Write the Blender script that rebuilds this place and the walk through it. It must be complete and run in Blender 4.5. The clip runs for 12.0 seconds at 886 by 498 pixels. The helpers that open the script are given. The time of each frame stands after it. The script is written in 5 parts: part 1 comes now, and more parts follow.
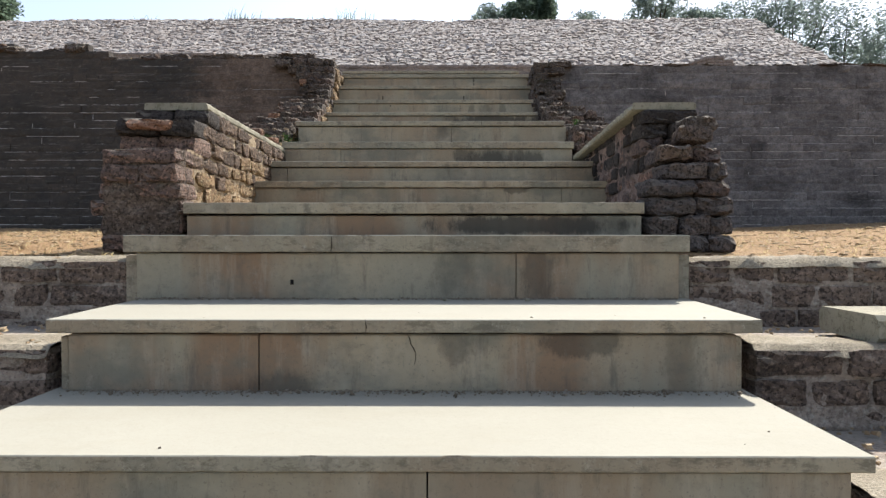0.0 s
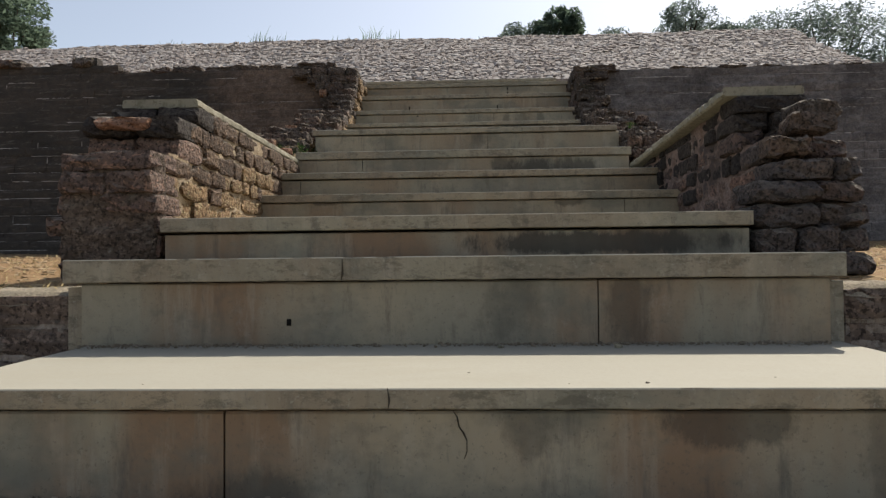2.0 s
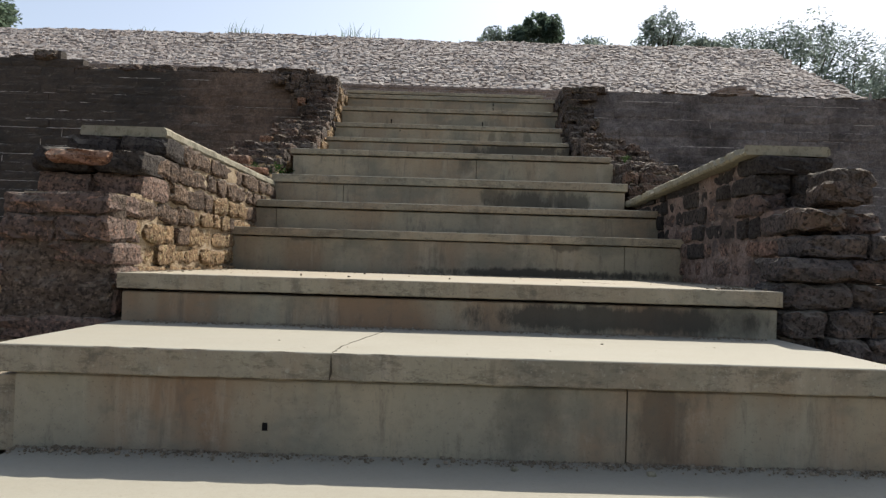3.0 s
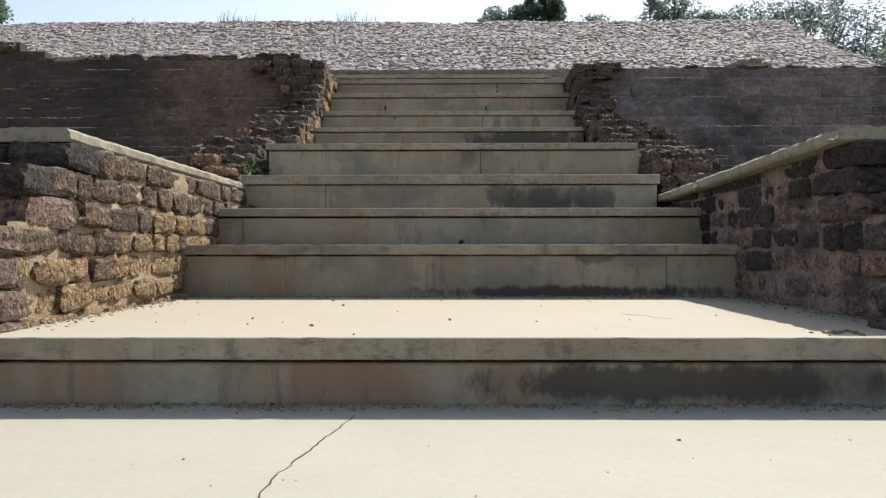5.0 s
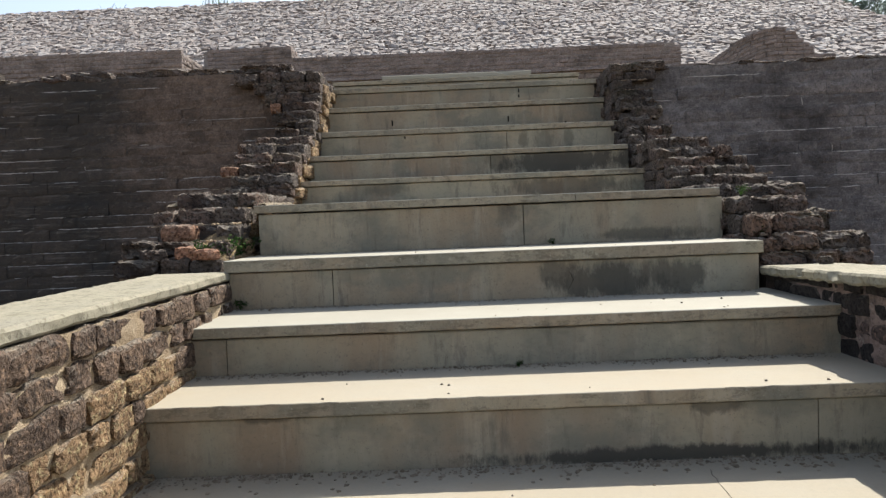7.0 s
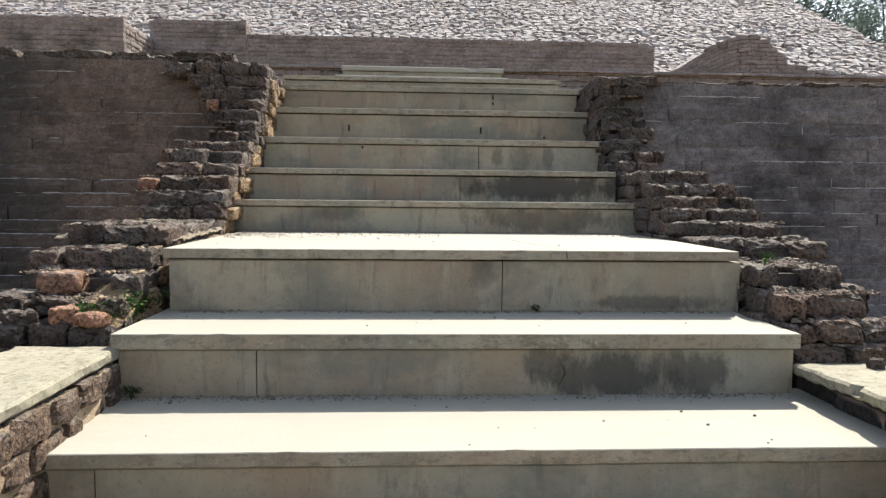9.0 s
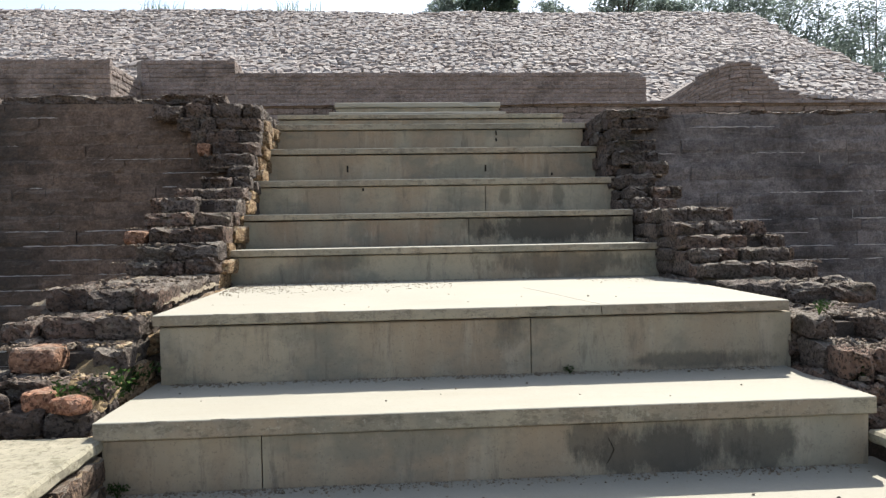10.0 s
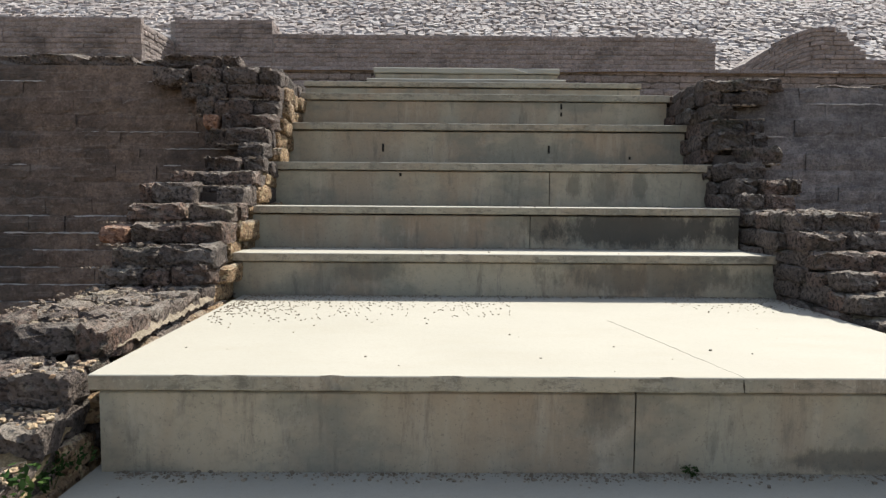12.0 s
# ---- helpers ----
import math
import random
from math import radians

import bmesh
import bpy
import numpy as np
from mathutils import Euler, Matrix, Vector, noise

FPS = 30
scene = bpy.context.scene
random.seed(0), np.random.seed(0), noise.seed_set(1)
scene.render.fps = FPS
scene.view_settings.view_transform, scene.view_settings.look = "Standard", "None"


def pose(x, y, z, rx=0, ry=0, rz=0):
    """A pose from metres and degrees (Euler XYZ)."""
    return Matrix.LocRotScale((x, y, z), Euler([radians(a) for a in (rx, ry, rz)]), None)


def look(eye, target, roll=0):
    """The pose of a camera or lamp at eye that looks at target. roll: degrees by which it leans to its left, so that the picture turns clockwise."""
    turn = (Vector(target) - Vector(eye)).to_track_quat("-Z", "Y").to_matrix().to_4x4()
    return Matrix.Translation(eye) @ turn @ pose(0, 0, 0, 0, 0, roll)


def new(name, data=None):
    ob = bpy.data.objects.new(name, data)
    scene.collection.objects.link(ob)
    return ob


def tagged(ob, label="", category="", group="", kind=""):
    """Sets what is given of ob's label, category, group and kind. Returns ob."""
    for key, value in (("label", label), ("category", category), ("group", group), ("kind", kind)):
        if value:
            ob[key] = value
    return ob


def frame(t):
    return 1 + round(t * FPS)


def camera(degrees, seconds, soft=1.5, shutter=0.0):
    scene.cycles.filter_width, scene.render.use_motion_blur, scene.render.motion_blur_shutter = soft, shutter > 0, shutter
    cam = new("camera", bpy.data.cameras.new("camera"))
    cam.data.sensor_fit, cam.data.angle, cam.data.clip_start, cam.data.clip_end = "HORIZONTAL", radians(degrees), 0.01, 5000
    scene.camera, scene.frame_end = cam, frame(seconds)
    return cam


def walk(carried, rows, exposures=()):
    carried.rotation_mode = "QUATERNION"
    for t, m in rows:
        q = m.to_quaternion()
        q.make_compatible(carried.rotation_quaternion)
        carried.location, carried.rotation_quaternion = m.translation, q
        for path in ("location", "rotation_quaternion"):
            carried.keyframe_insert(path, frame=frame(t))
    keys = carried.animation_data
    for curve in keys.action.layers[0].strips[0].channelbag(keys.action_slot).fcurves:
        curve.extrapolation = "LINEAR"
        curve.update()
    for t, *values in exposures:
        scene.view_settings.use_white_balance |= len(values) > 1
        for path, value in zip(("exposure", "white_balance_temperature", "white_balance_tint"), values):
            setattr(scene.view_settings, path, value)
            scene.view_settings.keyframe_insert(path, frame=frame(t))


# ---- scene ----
cam = camera(65.9, 12.0, soft=1.35)
PATH = [
    (0, (0.168, 0.205, 1.176), (0.157, 2.205, 1.158), -0.0),
    (0.5, (0.143, 0.423, 1.188), (0.106, 2.419, 1.298), 0.4),
    (1, (0.122, 0.656, 1.165), (0.111, 2.654, 1.247), 0.2),
    (1.5, (0.134, 0.869, 1.197), (0.038, 2.864, 1.293), -1.0),
    (2, (0.081, 1.047, 1.182), (-0.009, 3.045, 1.229), -0.6),
    (2.5, (-0.021, 1.303, 1.303), (-0.065, 3.303, 1.316), -0.3),
    (3, (-0.047, 1.357, 1.467), (-0.046, 3.357, 1.509), 1.7),
    (3.5, (-0.05, 1.433, 1.49), (-0.051, 3.432, 1.54), 0.4),
    (3.7, (-0.037, 1.508, 1.488), (-0.064, 3.507, 1.549), 0.8),
    (5.3, (0.0, 2.272, 1.731), (-0.013, 4.271, 1.717), -0.2),
    (5.5, (0.035, 2.362, 1.848), (0.022, 4.362, 1.831), -0.3),
    (5.7, (0.013, 2.438, 2.046), (-0.015, 4.437, 2.101), -0.3),
    (6, (-0.030, 2.525, 2.088), (-0.030, 4.525, 2.046), -1.2),
    (6.5, (-0.159, 2.822, 2.073), (-0.097, 4.821, 2.102), 0.8),
    (7, (-0.215, 3.12, 2.289), (-0.237, 5.118, 2.197), -2.3),
    (7.5, (-0.225, 3.241, 2.376), (-0.182, 5.234, 2.213), -1.2),
    (7.7, (-0.263, 3.326, 2.376), (-0.176, 5.324, 2.338), -0.8),
    (9.3, (-0.236, 4.009, 2.695), (-0.139, 6.0, 2.538), 0.9),
    (9.5, (-0.273, 4.063, 2.716), (-0.208, 6.059, 2.626), 0.3),
    (10, (-0.347, 4.233, 2.732), (-0.213, 6.227, 2.675), -1.0),
    (10.5, (-0.318, 4.492, 2.763), (-0.18, 6.486, 2.675), 0.0),
    (11, (-0.272, 4.697, 2.897), (-0.223, 6.693, 2.784), 2.2),
    (11.5, (-0.322, 4.958, 2.915), (-0.262, 6.954, 2.801), 2.4),
    (12, (-0.359, 5.178, 2.91), (-0.344, 7.172, 2.758), 0.4),
]
# seconds, stops, white balance
EXPOSURES = [(0.0, 1.25, 6150, 10), (0.2, 0.85, 6400, 10), (0.5, 0.15, 6650, 10), (1.0, 0.34, 6550, 10), (1.5, 0.55, 6550, 10), (2.0, 0.6, 6550, 10), (2.5, 0.86, 6500, 10), (3.0, 0.8, 6400, 10), (3.7, 1.06, 6350, 10),
             (5.5, 1.02, 6150, 10), (6.0, 0.6, 6400, 10), (6.5, 1.02, 6300, 10), (7.0, 1.14, 6250, 10), (7.5, 1.6, 6200, 10), (9.5, 1.36, 6250, 10), (10.5, 1.27, 6150, 10), (12.0, 1.22, 6200, 10)]
walk(cam, [(t, look(eye, target, roll)) for t, eye, target, roll in PATH], EXPOSURES)

# ---- world and sun ----
SUN_X, SUN_Y = 0.46, 0.77          # ground drift of the light for one metre of height
sun_turn = math.atan2(SUN_X, SUN_Y)
sun_rise = math.atan2(1.0, math.hypot(SUN_X, SUN_Y))
world = bpy.data.worlds.new("world")
scene.world = world
world.use_nodes = True
wn = world.node_tree.nodes
sky = wn.new("ShaderNodeTexSky")
sky.sky_type, sky.sun_disc = "NISHITA", False
sky.sun_elevation, sky.sun_rotation = sun_rise, sun_turn
sky.air_density, sky.dust_density, sky.ozone_density = 1.0, 1.7, 1.0
wn["Background"].inputs["Strength"].default_value = 0.098
pale = wn.new("ShaderNodeHueSaturation")     # a milky, hazy sky
pale.inputs["Saturation"].default_value = 0.66
world.node_tree.links.new(sky.outputs[0], pale.inputs["Color"])
world.node_tree.links.new(pale.outputs[0], wn["Background"].inputs[0])
sun = new("sun", bpy.data.lights.new("sun", "SUN"))
sun.data.energy, sun.data.angle, sun.data.color = 4.0, radians(0.4), (1.0, 0.93, 0.81)
sun.matrix_world = look((SUN_X * 20, SUN_Y * 20, 20), (0, 0, 0))


# ---- materials ----
class Nodes:
    """A short way to chain shader nodes in one material."""

    def __init__(self, name, roughness=0.9):
        self.mat = bpy.data.materials.new(name)
        self.mat.use_nodes = True
        self.tree = self.mat.node_tree
        self.bsdf = self.tree.nodes["Principled BSDF"]
        self.bsdf.inputs["Roughness"].default_value = roughness
        self.bsdf.inputs["Specular IOR Level"].default_value = 0.25
        self.pos = self.tree.nodes.new("ShaderNodeNewGeometry").outputs["Position"]

    def link(self, a, b):
        self.tree.links.new(a, b)

    def scaled(self, sx, sy, sz, shift=0.0):
        n = self.tree.nodes.new("ShaderNodeMapping")
        n.inputs["Scale"].default_value = (sx, sy, sz)
        n.inputs["Location"].default_value = (shift, shift * 0.7, shift * 1.3)
        self.link(self.pos, n.inputs["Vector"])
        return n.outputs[0]

    def noise(self, scale, detail=4, rough=0.6, vec=None):
        n = self.tree.nodes.new("ShaderNodeTexNoise")
        n.inputs["Scale"].default_value, n.inputs["Detail"].default_value, n.inputs["Roughness"].default_value = scale, detail, rough
        self.link(vec if vec else self.pos, n.inputs["Vector"])
        return n.outputs["Fac"]

    def cells(self, scale, vec=None):
        n = self.tree.nodes.new("ShaderNodeTexVoronoi")
        n.inputs["Scale"].default_value = scale
        self.link(vec if vec else self.pos, n.inputs["Vector"])
        return n.outputs["Distance"]

    def ramp(self, fac, *stops):
        n = self.tree.nodes.new("ShaderNodeValToRGB")
        while len(n.color_ramp.elements) < len(stops):
            n.color_ramp.elements.new(0.5)
        for e, (p, c) in zip(n.color_ramp.elements, stops):
            e.position = p
            e.color = (*c, 1) if isinstance(c, tuple) else (c, c, c, 1)
        self.link(fac, n.inputs[0])
        return n.outputs[0]

    def mix(self, fac, a, b, blend="MIX"):
        n = self.tree.nodes.new("ShaderNodeMix")
        n.data_type, n.blend_type = "RGBA", blend
        for value, socket in ((fac, n.inputs[0]), (a, n.inputs[6]), (b, n.inputs[7])):
            if isinstance(value, (int, float)):
                socket.default_value = value if socket == n.inputs[0] else (value, value, value, 1)
            elif isinstance(value, tuple):
                socket.default_value = (*value, 1)
            else:
                self.link(value, socket)
        return n.outputs[2]

    def math(self, op, a, b=0.0, clamp=False):
        n = self.tree.nodes.new("ShaderNodeMath")
        n.operation, n.use_clamp = op, clamp
        for value, socket in ((a, n.inputs[0]), (b, n.inputs[1])):
            if isinstance(value, (int, float)):
                socket.default_value = value
            else:
                self.link(value, socket)
        return n.outputs[0]

    def axis(self, which):
        n = self.tree.nodes.new("ShaderNodeSeparateXYZ")
        self.link(self.pos, n.inputs[0])
        return n.outputs[which]

    def random(self):
        return self.tree.nodes.new("ShaderNodeObjectInfo").outputs["Random"]

    def island(self):
        return self.tree.nodes.new("ShaderNodeNewGeometry").outputs["Random Per Island"]

    def upward(self):
        """How far a face of the mesh looks up: where dust and lichen settle."""
        n = self.tree.nodes.new("ShaderNodeSeparateXYZ")
        self.link(self.tree.nodes.new("ShaderNodeNewGeometry").outputs["True Normal"], n.inputs[0])
        return n.outputs[2]

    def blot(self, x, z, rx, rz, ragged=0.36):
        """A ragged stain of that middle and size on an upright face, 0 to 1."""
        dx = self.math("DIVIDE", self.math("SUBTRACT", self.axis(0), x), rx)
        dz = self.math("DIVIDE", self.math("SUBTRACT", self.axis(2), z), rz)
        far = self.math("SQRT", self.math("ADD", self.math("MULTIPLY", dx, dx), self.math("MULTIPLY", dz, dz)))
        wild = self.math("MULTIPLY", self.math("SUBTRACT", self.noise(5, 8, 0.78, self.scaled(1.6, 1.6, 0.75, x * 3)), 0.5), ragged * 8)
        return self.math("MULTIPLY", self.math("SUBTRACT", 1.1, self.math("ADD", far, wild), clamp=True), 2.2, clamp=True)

    def done(self, color, height, strength=0.4, distance=0.01):
        self.link(color, self.bsdf.inputs["Base Color"])
        b = self.tree.nodes.new("ShaderNodeBump")
        b.inputs["Strength"].default_value, b.inputs["Distance"].default_value = strength, distance
        self.link(height, b.inputs["Height"])
        self.link(b.outputs[0], self.bsdf.inputs["Normal"])
        return self.mat


def tread_stone(name="tread_sandstone", sandy=0.0):
    n = Nodes(name, 0.85)
    big = n.noise(1.3, 5, 0.6)
    fine = n.noise(60, 4, 0.7)
    c = n.ramp(big, (0.3, (0.294, 0.278, 0.226)), (0.55, (0.314, 0.297, 0.242)), (0.75, (0.334, 0.316, 0.26)))
    c = n.mix(n.ramp(n.noise(3.5, 5, 0.7, n.scaled(0.6, 1.4, 1)), (0.48, 0.0), (0.72, 0.45)), c, (0.272, 0.246, 0.185))
    if sandy:                                      # yellow earth trodden over the slab
        c = n.mix(n.ramp(n.noise(1.9, 6, 0.68), (0.36, sandy), (0.66, sandy * 0.45)), c, (0.335, 0.255, 0.155))
    c = n.mix(n.ramp(n.noise(140, 3, 0.7), (0.34, 0.35), (0.42, 0.0)), c, (0.20, 0.18, 0.15))
    c = n.mix(n.ramp(fine, (0.35, 0.2), (0.55, 0.0)), c, (0.24, 0.22, 0.18))
    c = n.mix(0.25, c, n.ramp(n.random(), (0, (0.293, 0.276, 0.228)), (1, (0.333, 0.313, 0.258))))
    return n.done(c, n.mix(0.5, fine, n.noise(18, 5, 0.7)), 0.25, 0.006)


def riser_stone(name, blots=(), warm=0.4, pitted=0.0):
    """Shaded sandstone slab face with brown runs, grey-green bloom and its own dark blots (x, z, rx, rz, depth)."""
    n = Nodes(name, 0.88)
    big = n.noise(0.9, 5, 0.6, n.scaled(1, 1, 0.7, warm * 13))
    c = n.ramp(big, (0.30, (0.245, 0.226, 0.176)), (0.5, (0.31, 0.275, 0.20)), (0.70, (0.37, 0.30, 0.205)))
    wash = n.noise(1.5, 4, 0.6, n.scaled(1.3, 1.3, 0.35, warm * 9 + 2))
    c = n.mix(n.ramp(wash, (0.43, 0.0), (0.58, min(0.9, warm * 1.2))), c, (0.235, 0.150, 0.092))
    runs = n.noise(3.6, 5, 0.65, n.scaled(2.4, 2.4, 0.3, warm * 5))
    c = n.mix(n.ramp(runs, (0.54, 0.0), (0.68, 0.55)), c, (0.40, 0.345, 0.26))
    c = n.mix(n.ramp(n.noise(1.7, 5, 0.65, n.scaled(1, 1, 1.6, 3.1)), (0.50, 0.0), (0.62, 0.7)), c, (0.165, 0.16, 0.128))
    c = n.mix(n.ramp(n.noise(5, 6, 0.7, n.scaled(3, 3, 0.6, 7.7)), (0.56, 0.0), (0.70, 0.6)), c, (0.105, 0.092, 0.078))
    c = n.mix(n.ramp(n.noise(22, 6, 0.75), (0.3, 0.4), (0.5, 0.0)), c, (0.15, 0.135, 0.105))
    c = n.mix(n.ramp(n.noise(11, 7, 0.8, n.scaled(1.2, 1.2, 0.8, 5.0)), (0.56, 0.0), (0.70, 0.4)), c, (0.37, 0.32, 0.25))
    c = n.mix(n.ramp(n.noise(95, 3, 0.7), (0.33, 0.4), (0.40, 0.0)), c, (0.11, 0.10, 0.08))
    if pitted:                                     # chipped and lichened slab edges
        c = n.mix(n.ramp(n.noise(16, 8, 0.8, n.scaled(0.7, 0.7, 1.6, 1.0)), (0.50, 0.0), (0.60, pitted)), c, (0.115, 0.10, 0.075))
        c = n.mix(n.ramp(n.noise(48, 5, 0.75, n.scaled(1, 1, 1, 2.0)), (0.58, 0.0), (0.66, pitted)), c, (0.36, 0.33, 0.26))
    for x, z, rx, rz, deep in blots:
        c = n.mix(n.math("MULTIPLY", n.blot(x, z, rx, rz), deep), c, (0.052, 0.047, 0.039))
    return n.done(c, n.mix(0.6, n.noise(45, 5, 0.75), n.noise(9, 4, 0.6)), 0.35, 0.006)


def brick_clay(name, tones, soot=0.5, black_from=None, own="object", mossy=0.0, rough=0.6, lichen=0.35, dusty=0.9, crust=0.55, streaks=0.0, pits=0.9, relief=1.0):
    """Old eroded clay brick: tones dark to light, soot 0 to 1 the share of black growth, lichen pale crust."""
    n = Nodes(name, 0.95)
    pick = n.island() if own == "island" else n.random()
    c = n.ramp(pick, *[(i / (len(tones) - 1), t) for i, t in enumerate(tones)])
    c = n.mix(n.ramp(n.noise(14, 6, 0.7), (0.4, 0.0), (0.65, 0.6)), c, tuple(v * 0.45 for v in tones[0]))
    c = n.mix(n.ramp(n.noise(2.6, 6, 0.7, n.scaled(0.8, 0.8, 1.7, 1.5)), (0.36, 0.65), (0.52, 0.0)), c, tuple(v * 0.5 for v in tones[0]))
    c = n.mix(n.ramp(n.noise(58, 4, 0.62), (0.40, pits), (0.50, 0.0)), c, tuple(v * 0.25 for v in tones[0]))
    c = n.mix(n.ramp(n.noise(40, 5, 0.68, n.scaled(1, 1, 1.2, 6.0)), (0.54, 0.0), (0.62, crust)), c, tuple(min(0.6, v * 1.9) for v in tones[-1]))
    dark = n.noise(0.9, 6, 0.66, n.scaled(1, 1, 1.2, 4.0))
    c = n.mix(n.ramp(dark, (0.62 - soot * 0.4, 0.0), (0.82 - soot * 0.35, 0.92)), c, (0.020, 0.018, 0.018))
    if black_from is not None:                     # the stretch where black growth has covered the wall
        edge = n.math("ADD", n.axis(0), n.math("MULTIPLY", n.noise(1.6, 6, 0.7), 1.6))
        over = n.math("MULTIPLY", n.math("SUBTRACT", black_from + 0.8, edge), 1.6, clamp=True)
        c = n.mix(n.math("MULTIPLY", over, 0.74), c, (0.036, 0.036, 0.033))
    c = n.mix(n.ramp(n.noise(11, 7, 0.75, n.scaled(1, 1, 1.6, 9.0)), (0.60, 0.0), (0.70, lichen)), c, (0.34, 0.31, 0.26))
    up = n.math("MULTIPLY", n.math("SUBTRACT", n.upward(), 0.25, clamp=True), n.ramp(n.noise(5, 5, 0.7), (0.42, 0.0), (0.6, dusty)), clamp=True)
    c = n.mix(up, c, (0.36, 0.32, 0.26))
    if streaks:                                    # pale crust along the courses
        c = n.mix(n.ramp(n.noise(3.0, 6, 0.74, n.scaled(0.8, 0.8, 11.0, 2.0)), (0.57, 0.0), (0.645, streaks)), c, (0.42, 0.385, 0.35))
    if mossy:
        c = n.mix(n.ramp(n.noise(3, 5, 0.7), (0.55, 0.0), (0.7, mossy)), c, (0.06, 0.07, 0.035))
    return n.done(c, n.mix(0.5, n.noise(24, 7, 0.72), n.noise(62, 4, 0.6)), min(1.0, rough * 1.2), 0.035 * relief)


def patchy_mortar(name, black, brown, pink, pale):
    """Old lime mortar: ragged patches of black growth, brown brick dust and pale crust."""
    n = Nodes(name, 0.95)
    c = n.ramp(n.noise(5.5, 7, 0.72, n.scaled(1, 1, 1.3, 2.0)), (0.36, brown), (0.5, pink), (0.62, tuple(v * 0.8 for v in pink)))
    c = n.mix(n.ramp(n.noise(7, 8, 0.78, n.scaled(1, 1, 1.2, 8.0)), (0.52, 0.0), (0.60, 0.85)), c, brown)
    c = n.mix(n.ramp(n.noise(2.4, 8, 0.75, n.scaled(1, 1, 1.1, 5.0)), (0.46, 0.0), (0.56, 0.9)), c, black)
    c = n.mix(n.ramp(n.noise(13, 7, 0.8, n.scaled(1, 1, 1.2, 3.0)), (0.58, 0.0), (0.66, 0.75)), c, pale)
    c = n.mix(n.ramp(n.noise(55, 4, 0.7), (0.36, 0.6), (0.46, 0.0)), c, black)
    return n.done(c, n.mix(0.5, n.noise(24, 7, 0.75), n.noise(62, 4, 0.6)), 1.0, 0.03)


def earth(name, low, mid, high, scale=3.0):
    n = Nodes(name, 0.97)
    c = n.ramp(n.noise(scale, 6, 0.7), (0.3, low), (0.5, mid), (0.7, high))
    c = n.mix(n.ramp(n.noise(scale * 22, 5, 0.8), (0.42, 0.55), (0.6, 0.0)), c, tuple(v * 0.4 for v in low))
    return n.done(c, n.mix(0.5, n.noise(30, 6, 0.8), n.noise(120, 3, 0.7)), 0.8, 0.02)


def loose_stone(name, tones, own="island"):
    n = Nodes(name, 0.92)
    pick = n.island() if own == "island" else n.random()
    c = n.ramp(pick, *[(i / (len(tones) - 1), t) for i, t in enumerate(tones)])
    c = n.mix(n.ramp(n.noise(12, 5, 0.7), (0.4, 0.5), (0.6, 0.0)), c, tuple(v * 0.6 for v in tones[0]))
    return n.done(c, n.noise(30, 5, 0.7), 0.5, 0.02)


def leafage(name, dark, light):
    n = Nodes(name, 0.9)
    n.bsdf.inputs["Specular IOR Level"].default_value = 0.1
    c = n.ramp(n.island(), (0, dark), (0.6, tuple((a + b) / 2 for a, b in zip(dark, light))), (1, light))
    n.link(c, n.bsdf.inputs["Base Color"])
    thin = n.tree.nodes.new("ShaderNodeBsdfTranslucent")
    n.link(c, thin.inputs["Color"])
    both = n.tree.nodes.new("ShaderNodeMixShader")
    both.inputs[0].default_value = 0.8
    n.link(n.bsdf.outputs[0], both.inputs[1])
    n.link(thin.outputs[0], both.inputs[2])
    n.link(both.outputs[0], n.tree.nodes["Material Output"].inputs[0])
    return n.mat


M_TREAD = tread_stone()
M_TREAD_DUSTY = tread_stone("dusty_tread_sandstone", 0.55)
M_RISER = riser_stone("riser_sandstone")
M_EDGE = riser_stone("dark_edge_sandstone", warm=0.3, pitted=0.65)


def coping_stone():
    n = Nodes("coping_sandstone", 0.9)
    c = n.ramp(n.noise(2.2, 6, 0.65), (0.3, (0.25, 0.232, 0.18)), (0.52, (0.285, 0.26, 0.19)), (0.7, (0.33, 0.30, 0.225)))
    c = n.mix(n.ramp(n.noise(11, 8, 0.8, n.scaled(1.3, 1.3, 0.8, 4.0)), (0.51, 0.0), (0.64, 0.6)), c, (0.13, 0.12, 0.075))
    c = n.mix(n.ramp(n.noise(40, 5, 0.8), (0.38, 0.7), (0.48, 0.0)), c, (0.12, 0.11, 0.075))
    return n.done(c, n.mix(0.5, n.noise(35, 6, 0.8), n.noise(8, 4, 0.6)), 0.7, 0.014)


M_COPING = coping_stone()
WALL_TONES = [(0.13, 0.098, 0.077), (0.165, 0.122, 0.095), (0.18, 0.132, 0.10), (0.195, 0.143, 0.11), (0.235, 0.172, 0.132)]
M_WALL = brick_clay("wall_brick", WALL_TONES, soot=0.36, black_from=-2.9, streaks=0.15, crust=0.15, pits=0.35)
M_WALL_JOINT = brick_clay("wall_brick_rest", WALL_TONES, soot=0.36, black_from=-2.9, streaks=0.15, crust=0.15, pits=0.35, own="island")
# right wall brick, greyed to carry the bright haze that veils this side
VEIL_GREY_TONES = [(0.15, 0.136, 0.13), (0.19, 0.172, 0.164), (0.205, 0.186, 0.177), (0.22, 0.199, 0.19), (0.255, 0.23, 0.218)]
M_WALL_VEILED = brick_clay("haze_grey_wall_brick", VEIL_GREY_TONES, soot=0.28, streaks=0.15, crust=0.15, pits=0.35)
M_WALL_VEILED_JOINT = brick_clay("haze_grey_wall_brick_rest", VEIL_GREY_TONES, soot=0.28, streaks=0.15, crust=0.15, pits=0.35, own="island")
